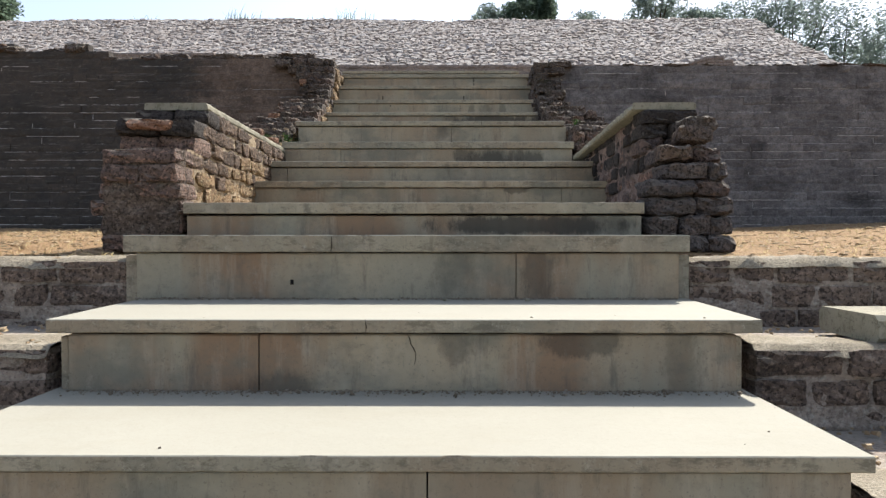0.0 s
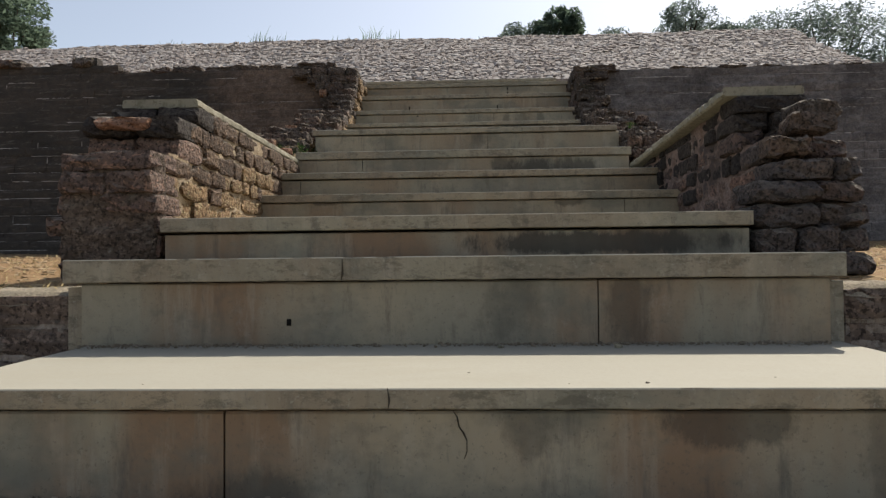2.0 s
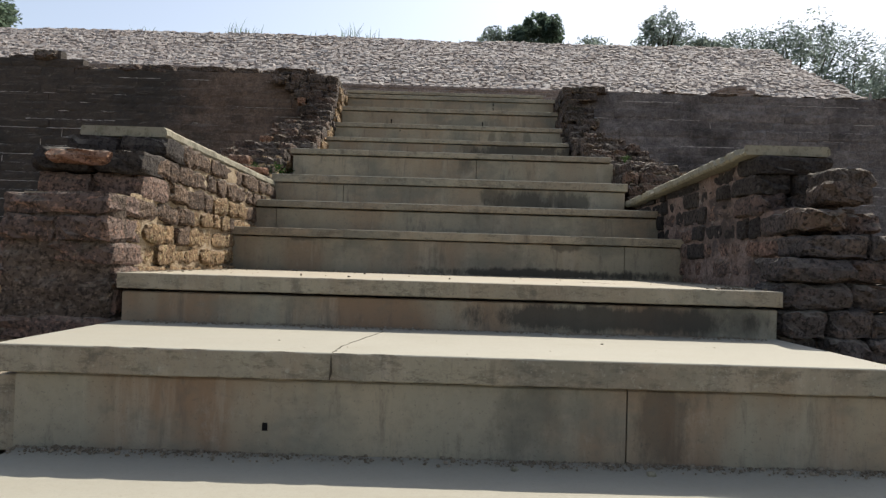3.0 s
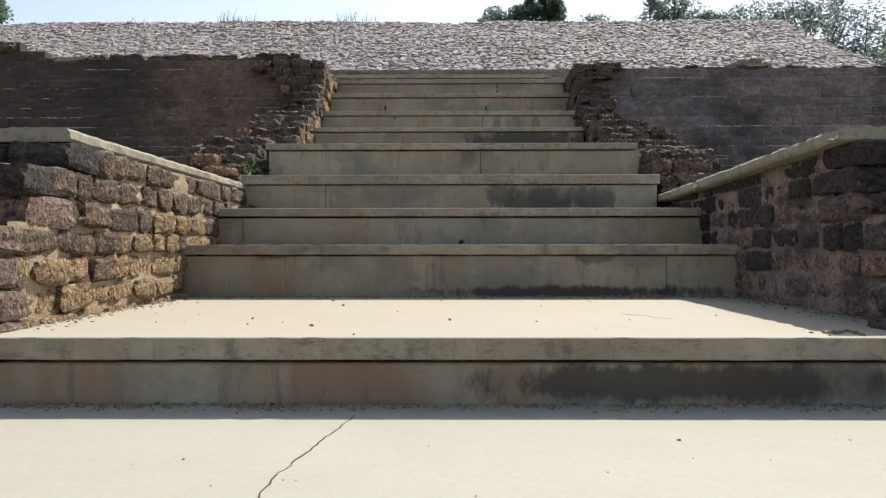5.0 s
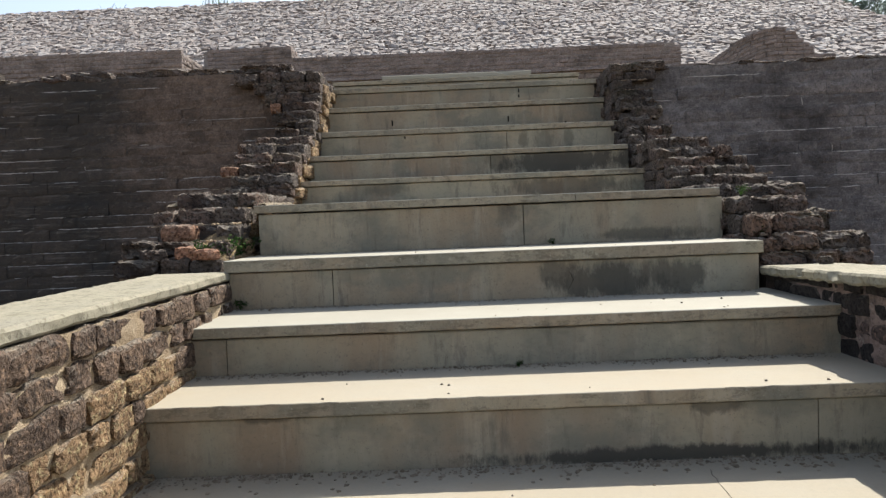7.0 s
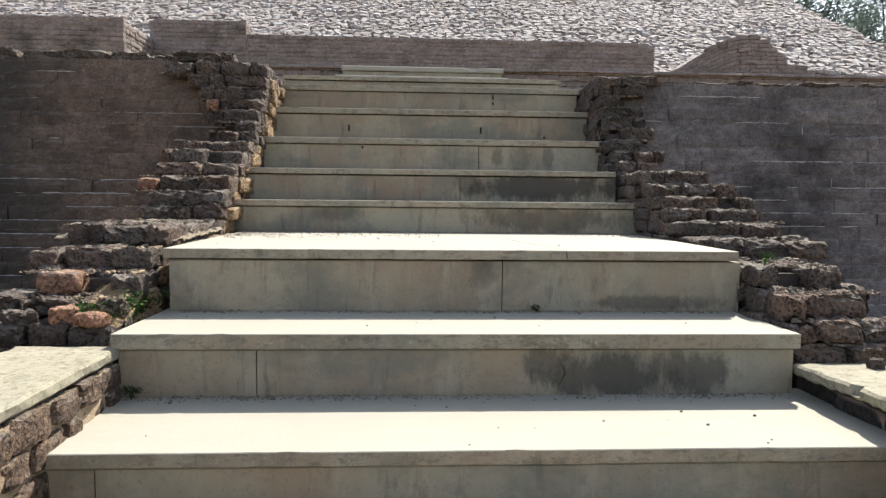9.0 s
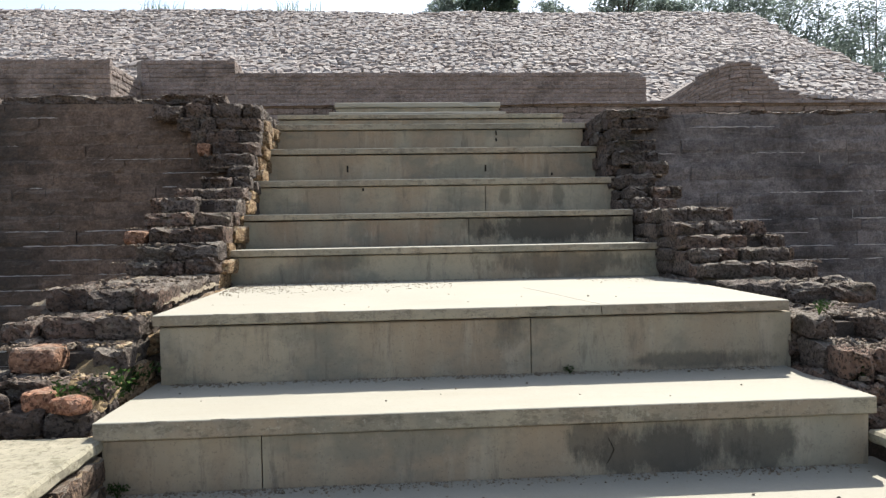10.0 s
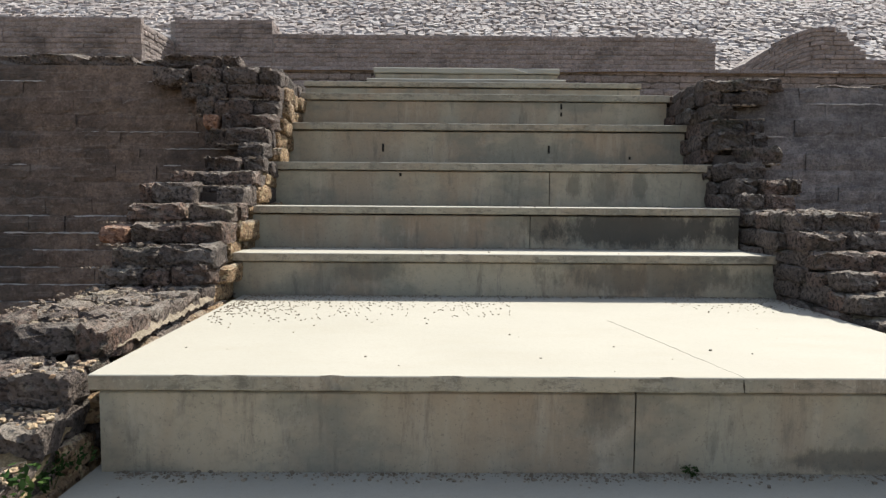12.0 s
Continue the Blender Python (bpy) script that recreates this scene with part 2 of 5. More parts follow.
M_MORTAR = earth("dark_joint", (0.075, 0.062, 0.052), (0.11, 0.09, 0.076), (0.14, 0.115, 0.097), 5)
# yellow-brown brick, warmed and brightened for the sun on the left inner faces
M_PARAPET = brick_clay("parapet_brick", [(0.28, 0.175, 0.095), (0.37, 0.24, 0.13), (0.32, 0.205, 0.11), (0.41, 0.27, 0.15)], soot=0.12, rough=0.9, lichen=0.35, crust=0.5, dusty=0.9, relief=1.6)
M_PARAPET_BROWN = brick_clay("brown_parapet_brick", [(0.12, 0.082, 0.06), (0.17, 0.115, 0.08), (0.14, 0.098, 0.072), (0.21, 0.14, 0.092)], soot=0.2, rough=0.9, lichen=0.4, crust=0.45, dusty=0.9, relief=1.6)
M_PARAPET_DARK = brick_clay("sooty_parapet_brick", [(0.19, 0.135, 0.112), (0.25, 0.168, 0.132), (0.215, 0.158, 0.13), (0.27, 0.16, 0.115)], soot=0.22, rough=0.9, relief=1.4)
M_PARAPET_GREY = brick_clay("grey_parapet_brick", [(0.13, 0.112, 0.104), (0.165, 0.14, 0.128), (0.148, 0.13, 0.122), (0.205, 0.135, 0.108)], soot=0.3, rough=0.9, relief=1.5, crust=0.2, lichen=0.3)
M_BLACK = brick_clay("blackened_parapet_brick", [(0.05, 0.042, 0.038), (0.07, 0.058, 0.05), (0.09, 0.072, 0.06)], soot=0.3, rough=0.9, lichen=0.2, crust=0.2)
M_LIME = earth("lime_mortar", (0.31, 0.22, 0.135), (0.44, 0.34, 0.22), (0.55, 0.45, 0.32), 11)
M_PINK = patchy_mortar("pink_mortar", (0.075, 0.062, 0.056), (0.20, 0.135, 0.105), (0.34, 0.245, 0.20), (0.44, 0.38, 0.32))
M_FLANK = brick_clay("ruined_brick", [(0.14, 0.11, 0.09), (0.19, 0.148, 0.12), (0.165, 0.132, 0.11), (0.24, 0.15, 0.108), (0.178, 0.144, 0.12)], soot=0.34, rough=1.0, mossy=0.35, lichen=0.45, dusty=0.75, crust=0.3, relief=1.7)
M_LOW = brick_clay("retaining_brick", [(0.20, 0.15, 0.12), (0.26, 0.195, 0.155), (0.23, 0.17, 0.132)], soot=0.18, rough=0.9, lichen=0.6, relief=1.4)
M_RED = brick_clay("orange_brick", [(0.29, 0.135, 0.08), (0.33, 0.165, 0.10), (0.30, 0.18, 0.115)], soot=0.05, rough=0.9)
M_UPPER = brick_clay("upper_brick", [(0.25, 0.205, 0.18), (0.285, 0.235, 0.21), (0.33, 0.27, 0.24)], soot=0.22, own="island", pits=0.4, crust=0.2)
M_SAND = earth("yellow_earth", (0.27, 0.165, 0.08), (0.35, 0.225, 0.115), (0.42, 0.29, 0.16), 2.5)
M_GROUND = earth("dry_ground", (0.20, 0.15, 0.09), (0.28, 0.21, 0.13), (0.33, 0.26, 0.17), 0.6)
M_TERRACE = earth("terrace_earth", (0.25, 0.18, 0.11), (0.33, 0.25, 0.16), (0.40, 0.31, 0.21), 1.5)
M_PILE = loose_stone("pile_stone", [(0.24, 0.20, 0.18), (0.33, 0.29, 0.262), (0.40, 0.36, 0.33), (0.47, 0.435, 0.405), (0.31, 0.26, 0.225)])
M_PEBBLE = loose_stone("pebble", [(0.12, 0.10, 0.08), (0.22, 0.18, 0.14), (0.32, 0.27, 0.21)])
M_GRIT = loose_stone("grit", [(0.17, 0.135, 0.095), (0.25, 0.205, 0.15), (0.34, 0.285, 0.215)])
M_HOLE = earth("weep_hole", (0.012, 0.011, 0.01), (0.016, 0.014, 0.012), (0.02, 0.018, 0.016), 9)
M_BARK = earth("bark", (0.07, 0.05, 0.04), (0.10, 0.075, 0.055), (0.14, 0.11, 0.085), 8)
M_LEAF = leafage("tree_leaf", (0.10, 0.145, 0.105), (0.17, 0.225, 0.165))
# distance haze put into the leaf colour: paler and greyer than tree_leaf
M_LEAF_HAZED = leafage("hazed_leaf", (0.19, 0.24, 0.21), (0.27, 0.32, 0.28))
M_WEED = leafage("weed_leaf", (0.03, 0.06, 0.02), (0.07, 0.12, 0.035))
M_STRAW = leafage("dry_grass", (0.27, 0.21, 0.11), (0.46, 0.37, 0.21))


# ---- building helpers ----
def mesh_of(name, verts, faces, material, smooth=False):
    me = bpy.data.meshes.new(name)
    me.from_pydata([tuple(v) for v in verts], [], faces)
    me.materials.append(material)
    if smooth:
        me.shade_smooth()
    return me


def part(name, me, parent=None, label="", kind="", m=None):
    """Links one mesh as an object under a thing or a part."""
    ob = new(name, me)
    if m is not None:
        ob.matrix_basis = m
    ob.parent = parent
    return tagged(ob, label, kind=kind)


def thing(name, label, category, group="", at=(0, 0, 0)):
    ob = new(name)
    ob.empty_display_size = 0.1
    ob.location = at
    return tagged(ob, label, category, group)


def bar(x0, x1, y0, y1, z0, z1, step=0.07, rough=0.0015, bevel=0.0035, rise=0.0, along="x", seed=0):
    """A slab: a bevelled bar cut in short lengths whose edges wander a little. rise: its back lies that much higher."""
    rnd = random.Random(seed + int(1000 * abs(x0 * 7 + y0 * 3 + z0)))
    count = max(2, int((x1 - x0) / step) + 1)
    b = bevel
    ring = [(y0, z0 + b), (y0 + b, z0), (y1 - b, z0 + rise), (y1, z0 + b + rise), (y1, z1 - b + rise), (y1 - b, z1 + rise), (y0 + b, z1), (y0, z1 - b)]
    verts, faces = [], []
    for i in range(count + 1):
        x = x0 + (x1 - x0) * i / count
        wave = rough * 1.6 * noise.noise(Vector((x * 2.1, y0 * 3 + seed, z0 * 5)))
        low, high = rnd.uniform(-rough, rough), rnd.uniform(-rough, rough) * 0.5
        bite = rough * rnd.uniform(1, 3.5) if rnd.random() < 0.08 else 0
        for k, (y, z) in enumerate(ring):
            if k in (0, 1):
                y, z = y + wave + low * 0.5, z + low * 0.45
            elif k in (6, 7):
                y, z = y + wave + high + bite, z - (bite * 0.8 if k == 7 else 0)
            verts.append((x, y, z))
    for i in range(count):
        for k in range(8):
            a, c = i * 8 + k, i * 8 + (k + 1) % 8
            faces.append((a, c, c + 8, a + 8))
    faces.append(tuple(reversed(range(8))))
    faces.append(tuple(count * 8 + k for k in range(8)))
    if along == "y":
        verts = [(y, x, z) for x, y, z in verts]
        faces = [tuple(reversed(f)) for f in faces]
    return verts, faces


def box(x0, x1, y0, y1, z0, z1):
    v = [(x, y, z) for z in (z0, z1) for y in (y0, y1) for x in (x0, x1)]
    return v, [(0, 2, 3, 1), (4, 5, 7, 6), (0, 1, 5, 4), (2, 6, 7, 3), (0, 4, 6, 2), (1, 3, 7, 5)]


def join(pieces):
    verts, faces = [], []
    for v, f in pieces:
        o = len(verts)
        verts += v
        faces += [tuple(i + o for i in g) for g in f]
    return verts, faces


def rough_block(seed, power=9.0, wild=0.05, grid=(6, 4, 4)):
    """A worn unit block about the origin: rubbed edges, pitted and dented faces."""
    rnd = random.Random(seed)
    off = Vector((seed * 3.7, seed * 1.9, seed * 5.3))
    index, verts, faces = {}, [], []

    def spread(i, n):
        t = 2 * i / n - 1
        return math.copysign(abs(t) ** 0.7, t)

    def corner(*ijk):
        if ijk not in index:
            p = Vector([spread(i, n) for i, n in zip(ijk, grid)])
            s = sum(abs(c) ** power for c in p) ** (1 / power)
            p = p / max(s, 1e-6) * max(abs(c) for c in p)
            dent = noise.noise_vector(p * 0.9 + off) * wild * 1.4 + noise.noise_vector(p * 2.6 + off) * wild + noise.noise_vector(p * 5.5 + off) * wild * 0.7
            p = p + Vector((dent.x * 0.5, dent.y * 1.6, dent.z * 2.2)) + Vector((rnd.uniform(-1, 1) * 0.3, rnd.uniform(-1, 1), rnd.uniform(-1, 1) * 1.2)) * wild * 0.5
            index[ijk] = len(verts)
            verts.append(tuple(p * 0.5))
        return index[ijk]

    for axis in range(3):
        u, v = (axis + 1) % 3, (axis + 2) % 3
        for a in range(grid[u]):
            for b in range(grid[v]):
                for end in (0, grid[axis]):
                    ring = []
                    for da, db in ((0, 0), (1, 0), (1, 1), (0, 1)):
                        p = [0, 0, 0]
                        p[axis], p[u], p[v] = end, a + da, b + db
                        ring.append(corner(*p))
                    faces.append(tuple(ring if end else reversed(ring)))
    return verts, faces


def block_set(name, material, count=16, **shape):
    made = []
    for s in range(count):
        me = mesh_of(name, *rough_block(s + 31, **shape), material)
        made.append(me)
    return made


def at_size(x, y, z, sx, sy, sz, turn=0.0, tip=0.0):
    return Matrix.LocRotScale((x, y, z), Euler((radians(tip), radians(tip * 0.6), radians(turn))), (sx, sy, sz))


# ---- the stair ----
# front edge y, tread z at the front and at the back, edge thickness, x of the tread's ends, x of the riser's ends, joints of tread and riser
STEPS = [
    (0.45, -0.030, -0.020, 0.05, -1.22, 1.22, -1.18, 1.18, (), (-0.5, 0.4)),
    (1.10, 0.295, 0.305, 0.05, -1.22, 1.22, -1.18, 1.18, (), (0.1,)),
    (1.86, 0.658, 0.664, 0.040, -1.205, 1.205, -1.160, 1.160, (), (0.12,)),
    (2.540, 0.913, 0.926, 0.046, -1.208, 1.246, -1.140, 1.168, (), (-0.482,)),
    (3.241, 1.211, 1.213, 0.076, -1.274, 1.246, -1.222, 1.204, (), (0.478,)),
    (3.956, 1.397, 1.397, 0.060, -1.279, 1.250, -1.268, 1.240, (), ()),
    (5.495, 1.655, 1.655, 0.050, -1.359, 1.420, -1.400, 1.430, (), (1.06,)),
    (5.963, 1.863, 1.863, 0.046, -1.360, 1.400, -1.400, 1.430, (), (-1.18,)),
    (6.540, 2.112, 2.108, 0.060, -1.360, 1.344, -1.340, 1.330, (), (-0.817,)),
    (7.090, 2.400, 2.405, 0.045, -1.350, 1.350, -1.330, 1.370, (), (0.217,)),
    (8.622, 2.622, 2.622, 0.042, -1.395, 1.380, -1.400, 1.400, (), ()),
    (9.005, 2.854, 2.854, 0.040, -1.390, 1.335, -1.400, 1.340, (), (0.16,)),
    (9.527, 3.125, 3.125, 0.048, -1.456, 1.375, -1.450, 1.370, (), (0.35,)),
    (9.970, 3.418, 3.418, 0.046, -1.438, 1.373, -1.430, 1.360, (), ()),
    (10.40, 3.685, 3.685, 0.050, -1.430, 1.390, -1.420, 1.370, (), ()),
    (10.80, 3.838, 3.838, 0.040, -1.450, 1.285, -1.440, 1.280, (), ()),
]
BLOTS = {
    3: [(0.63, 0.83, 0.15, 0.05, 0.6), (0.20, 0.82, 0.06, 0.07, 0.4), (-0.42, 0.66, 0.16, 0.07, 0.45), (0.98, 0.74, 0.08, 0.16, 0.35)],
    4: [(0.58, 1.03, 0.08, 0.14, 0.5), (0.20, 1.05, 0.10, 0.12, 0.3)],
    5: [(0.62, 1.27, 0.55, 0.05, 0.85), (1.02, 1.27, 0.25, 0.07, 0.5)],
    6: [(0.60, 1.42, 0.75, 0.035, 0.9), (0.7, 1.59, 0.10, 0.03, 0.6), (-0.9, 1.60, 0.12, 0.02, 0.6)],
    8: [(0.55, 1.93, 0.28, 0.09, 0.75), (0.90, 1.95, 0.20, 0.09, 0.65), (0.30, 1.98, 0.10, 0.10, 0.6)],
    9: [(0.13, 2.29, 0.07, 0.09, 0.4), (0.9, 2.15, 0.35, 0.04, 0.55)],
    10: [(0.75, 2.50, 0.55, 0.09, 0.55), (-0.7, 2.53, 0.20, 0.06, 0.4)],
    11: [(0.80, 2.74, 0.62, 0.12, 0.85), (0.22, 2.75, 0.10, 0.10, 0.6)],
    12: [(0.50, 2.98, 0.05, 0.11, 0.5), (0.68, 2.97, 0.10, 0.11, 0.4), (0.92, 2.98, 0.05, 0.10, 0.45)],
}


HOLES = {4: [(-0.525, 1.0, 0.022)], 13: [(0.412, 3.245, 0.055), (-0.746, 3.25, 0.055), (0.98, 3.19, 0.02)], 14: [(0.57, 3.60, 0.045), (0.57, 3.54, 0.03)], 12: [(-0.60, 3.05, 0.02)]}


def split(x0, x1, joints, gap):
    ends = [x0, *sorted(joints), x1]
    return [(a + (gap if i else 0), b - (gap if i < len(ends) - 2 else 0)) for i, (a, b) in enumerate(zip(ends, ends[1:]))]


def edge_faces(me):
    """The faces of a slab that don't look up take the darker, pitted edge stone."""
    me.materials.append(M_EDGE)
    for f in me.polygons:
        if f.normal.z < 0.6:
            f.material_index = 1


STEP_OBJECTS = {}


def build_steps():
    below = -0.34
    for i, (y, z, zb, thick, x0, x1, r0, r1, tread_joints, riser_joints) in enumerate(STEPS):
        deep = (STEPS[i + 1][0] if i + 1 < len(STEPS) else y + 0.45) + 0.10 - y
        step = STEP_OBJECTS[i] = thing("stone_step", "grey-buff sandstone step with a projecting worn edge", "step", "steps of the flight", (0, y, below))
        back = Matrix.Translation((0, -y, -below))
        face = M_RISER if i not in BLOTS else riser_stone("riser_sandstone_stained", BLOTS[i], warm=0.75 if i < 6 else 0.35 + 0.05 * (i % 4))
        for a, b in split(x0, x1, tread_joints, 0.0014):
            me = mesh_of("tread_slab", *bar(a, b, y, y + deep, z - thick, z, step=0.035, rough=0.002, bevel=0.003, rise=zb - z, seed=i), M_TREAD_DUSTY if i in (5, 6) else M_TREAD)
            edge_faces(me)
            part("tread_slab", me, step, "pale worn sandstone tread slab", m=back)
        top = z - thick - (0.011 if i == 5 else 0.005 + 0.003 * (i % 2))
        if top - below > 0.03:
            for a, b in split(r0, r1, riser_joints, 0.0022):
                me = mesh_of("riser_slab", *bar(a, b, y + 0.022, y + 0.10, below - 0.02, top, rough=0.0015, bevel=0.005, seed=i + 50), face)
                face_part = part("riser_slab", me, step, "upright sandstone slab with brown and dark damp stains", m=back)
                for hx, hz, hh in HOLES.get(i, ()):
                    if a < hx < b:
                        hole = mesh_of("weep_hole", *bar(hx - 0.007, hx + 0.007, y + 0.0185, y + 0.05, hz - hh / 2, hz + hh / 2, step=0.01, bevel=0.003), M_HOLE)
                        part("weep_hole", hole, face_part, "small dark drain hole")
        if i in (3, 4):                            # upright slabs closing the gap to the retaining walls
            for a, b in ((r0 - (0.058 if i == 4 else 0.040), r0 - 0.004), (r1 + 0.004, r1 + (0.055 if i == 4 else 0.026))):
                me = mesh_of("side_slab", *bar(a, b, y + 0.045, y + 0.09, below - 0.02, top - 0.01, step=0.02, rough=0.003, seed=i + 80), M_EDGE)
                part("side_slab", me, step, "narrow upright stone slab", m=back)
        if i == 5:
            for a, b in ((-1.50, x0 - 0.003), (x1 + 0.003, 1.60)):
                me = mesh_of("landing_slab", *bar(a, b, y + 0.27, y + deep, z - 0.08, z - 0.002, seed=i), M_TREAD_DUSTY)
                part("landing_slab", me, step, "dusty sandstone paving beside the landing", m=back)
        below = zb


build_steps()


def crack(i, line, wide, flat, label):
    """A fine dark crack along a broken line; flat: it lies on a tread, else it runs up a riser."""
    rnd = random.Random(len(line) * 7 + int(100 * abs(line[0][0])))
    pts = []
    for (p, q) in zip(line, line[1:]):
        p, q = Vector(p), Vector(q)
        n = max(2, int((q - p).length / 0.02))
        pts += [p.lerp(q, q_i / n) + Vector((rnd.uniform(-0.004, 0.004), 0, 0 if flat else rnd.uniform(-0.004, 0.004))) for q_i in range(n)]
    pts.append(Vector(line[-1]))
    verts, faces = [], []
    for k, p in enumerate(pts):
        w = wide * rnd.uniform(0.35, 1.0) * (0.2 if k in (0, len(pts) - 1) else 1.0) / 2
        lift = Vector((0, 0, 0.0006)) if flat else Vector((0, -0.0012, 0))
        sink = -lift * 4
        for side in (-w, w):
            verts += [tuple(p + Vector((side, 0, 0)) + lift), tuple(p + Vector((side, 0, 0)) + sink)]
    for k in range(len(pts) - 1):
        o = k * 4
        faces += [(o, o + 2, o + 6, o + 4), (o + 1, o, o + 4, o + 5), (o + 2, o + 3, o + 7, o + 6)]
    part("crack", mesh_of("crack", verts, faces, M_CRACK), STEP_OBJECTS[i], label, m=Matrix.Translation(-STEP_OBJECTS[i].location))


M_CRACK = earth("crack_dirt", (0.05, 0.042, 0.032), (0.085, 0.07, 0.052), (0.12, 0.10, 0.075), 20)
crack(5, [(0.636, 5.42, 1.397), (0.618, 5.25, 1.397), (0.61, 5.13, 1.397)], 0.003, True, "fine dark crack in the pale landing floor")
crack(5, [(0.619, 4.643, 1.397), (0.623, 4.60, 1.397), (0.686, 4.545, 1.397), (0.697, 4.475, 1.397), (0.74, 4.453, 1.397)], 0.003, True, "fine dark crack in the pale landing floor")
crack(4, [(-0.343, 3.245, 1.2111), (-0.339, 3.40, 1.2115), (-0.304, 3.58, 1.212), (-0.253, 3.86, 1.2127)], 0.005, True, "fine brown crack across the stone tread")
crack(9, [(0.52, 7.094, 2.400), (0.47, 7.34, 2.4008), (0.42, 7.64, 2.4018), (0.346, 7.975, 2.403)], 0.0012, True, "fine brown crack across the stone tread")
crack(4, [(-0.345, 3.240, 1.208), (-0.348, 3.240, 1.137)], 0.007, False, "open joint in the worn edge of a tread")
crack(9, [(0.52, 7.089, 2.398), (0.521, 7.089, 2.356)], 0.006, False, "open joint in the worn edge of a tread")
crack(3, [(-0.11, 2.539, 0.911), (-0.11, 2.539, 0.868)], 0.005, False, "open joint in the worn edge of a tread")
crack(3, [(0.035, 2.562, 0.863), (0.047, 2.562, 0.828), (0.064, 2.562, 0.793), (0.055, 2.562, 0.755)], 0.005, False, "fine dark crack in the upright slab")
crack(8, [(0.38, 6.562, 1.99), (0.395, 6.562, 1.95), (0.37, 6.562, 1.90)], 0.006, False, "short dark crack in the upright slab")


def build_core():
    pieces = []
    below = -0.6
    for (y, z, zb, thick, *_), nxt in zip(STEPS, STEPS[1:] + [(13.3,)]):
        pieces.append(box(-1.17, 1.17, y + 0.10, nxt[0] + 0.12, -0.6, z - thick - 0.004))
    tagged(part("stair_core", mesh_of("stair_core", *join(pieces), M_MORTAR)), "dark rubble core under the stone steps", "masonry", kind="structure")


build_core()

# ---- ground, terraces, mound ----
def sheet(name, x0, x1, y0, y1, height, nx, ny, material, label, wild=0.02, category="ground"):
    rnd = random.Random(len(name))
    verts = []
    for j in range(ny + 1):
        for i in range(nx + 1):
            x, y = x0 + (x1 - x0) * i / nx, y0 + (y1 - y0) * j / ny
            verts.append((x, y, height(x, y) + wild * noise.noise(Vector((x * 1.3, y * 1.3, 0.3)))))
    faces = [(j * (nx + 1) + i, j * (nx + 1) + i + 1, (j + 1) * (nx + 1) + i + 1, (j + 1) * (nx + 1) + i) for j in range(ny) for i in range(nx)]
    return tagged(part(name, mesh_of(name, verts, faces, material, smooth=True)), label, category, kind="structure")


sheet("ground", -900, 900, -900, 900, lambda x, y: -0.34, 8, 8, M_GROUND, "dry brown earth reaching out to the horizon", 0.0)


def slope(x, y):
    return 1.085 + 0.047 * (y - 3.4) + max(0.0, x - 4.0) * 0.045


for side, (a, b) in (("left", (-14, -1.30)), ("right", (1.27, 14))):
    sheet("earth_terrace_" + side, a, b, 3.36, 9.75, slope, 60, 30, M_SAND, "sunlit yellow earth strewn with dry straw before the brick wall", 0.03)

UPPER_TOP = 4.50
for side, (a, b, y0) in (("left", (-30, -1.47, 9.95)), ("right", (1.45, 16, 9.95)), ("middle", (-1.465, 1.445, 11.15))):
    sheet("upper_terrace_" + side, a, b, y0, 14.1, lambda x, y: 3.68, 40, 6, M_TERRACE, "trodden earth on top of the great brick wall", 0.03)
sheet("high_terrace", -30, 16, 13.95, 21.0, lambda x, y: UPPER_TOP, 40, 8, M_TERRACE, "dry earth terrace below the stone-covered mound", 0.03)

PILE_X0, PILE_X1, PILE_Y0, PILE_Y1, PILE_Z0, PILE_Z1 = -30.0, 13.3, 19.3, 30.0, 4.82, 10.86


def pile_height(x, y):
    t = min(1.0, max(0.0, (y - PILE_Y0) / (PILE_Y1 - PILE_Y0)))
    return PILE_Z0 + (PILE_Z1 - PILE_Z0) * t + 0.10 * noise.noise(Vector((x * 0.35, y * 0.35, 2.0)))


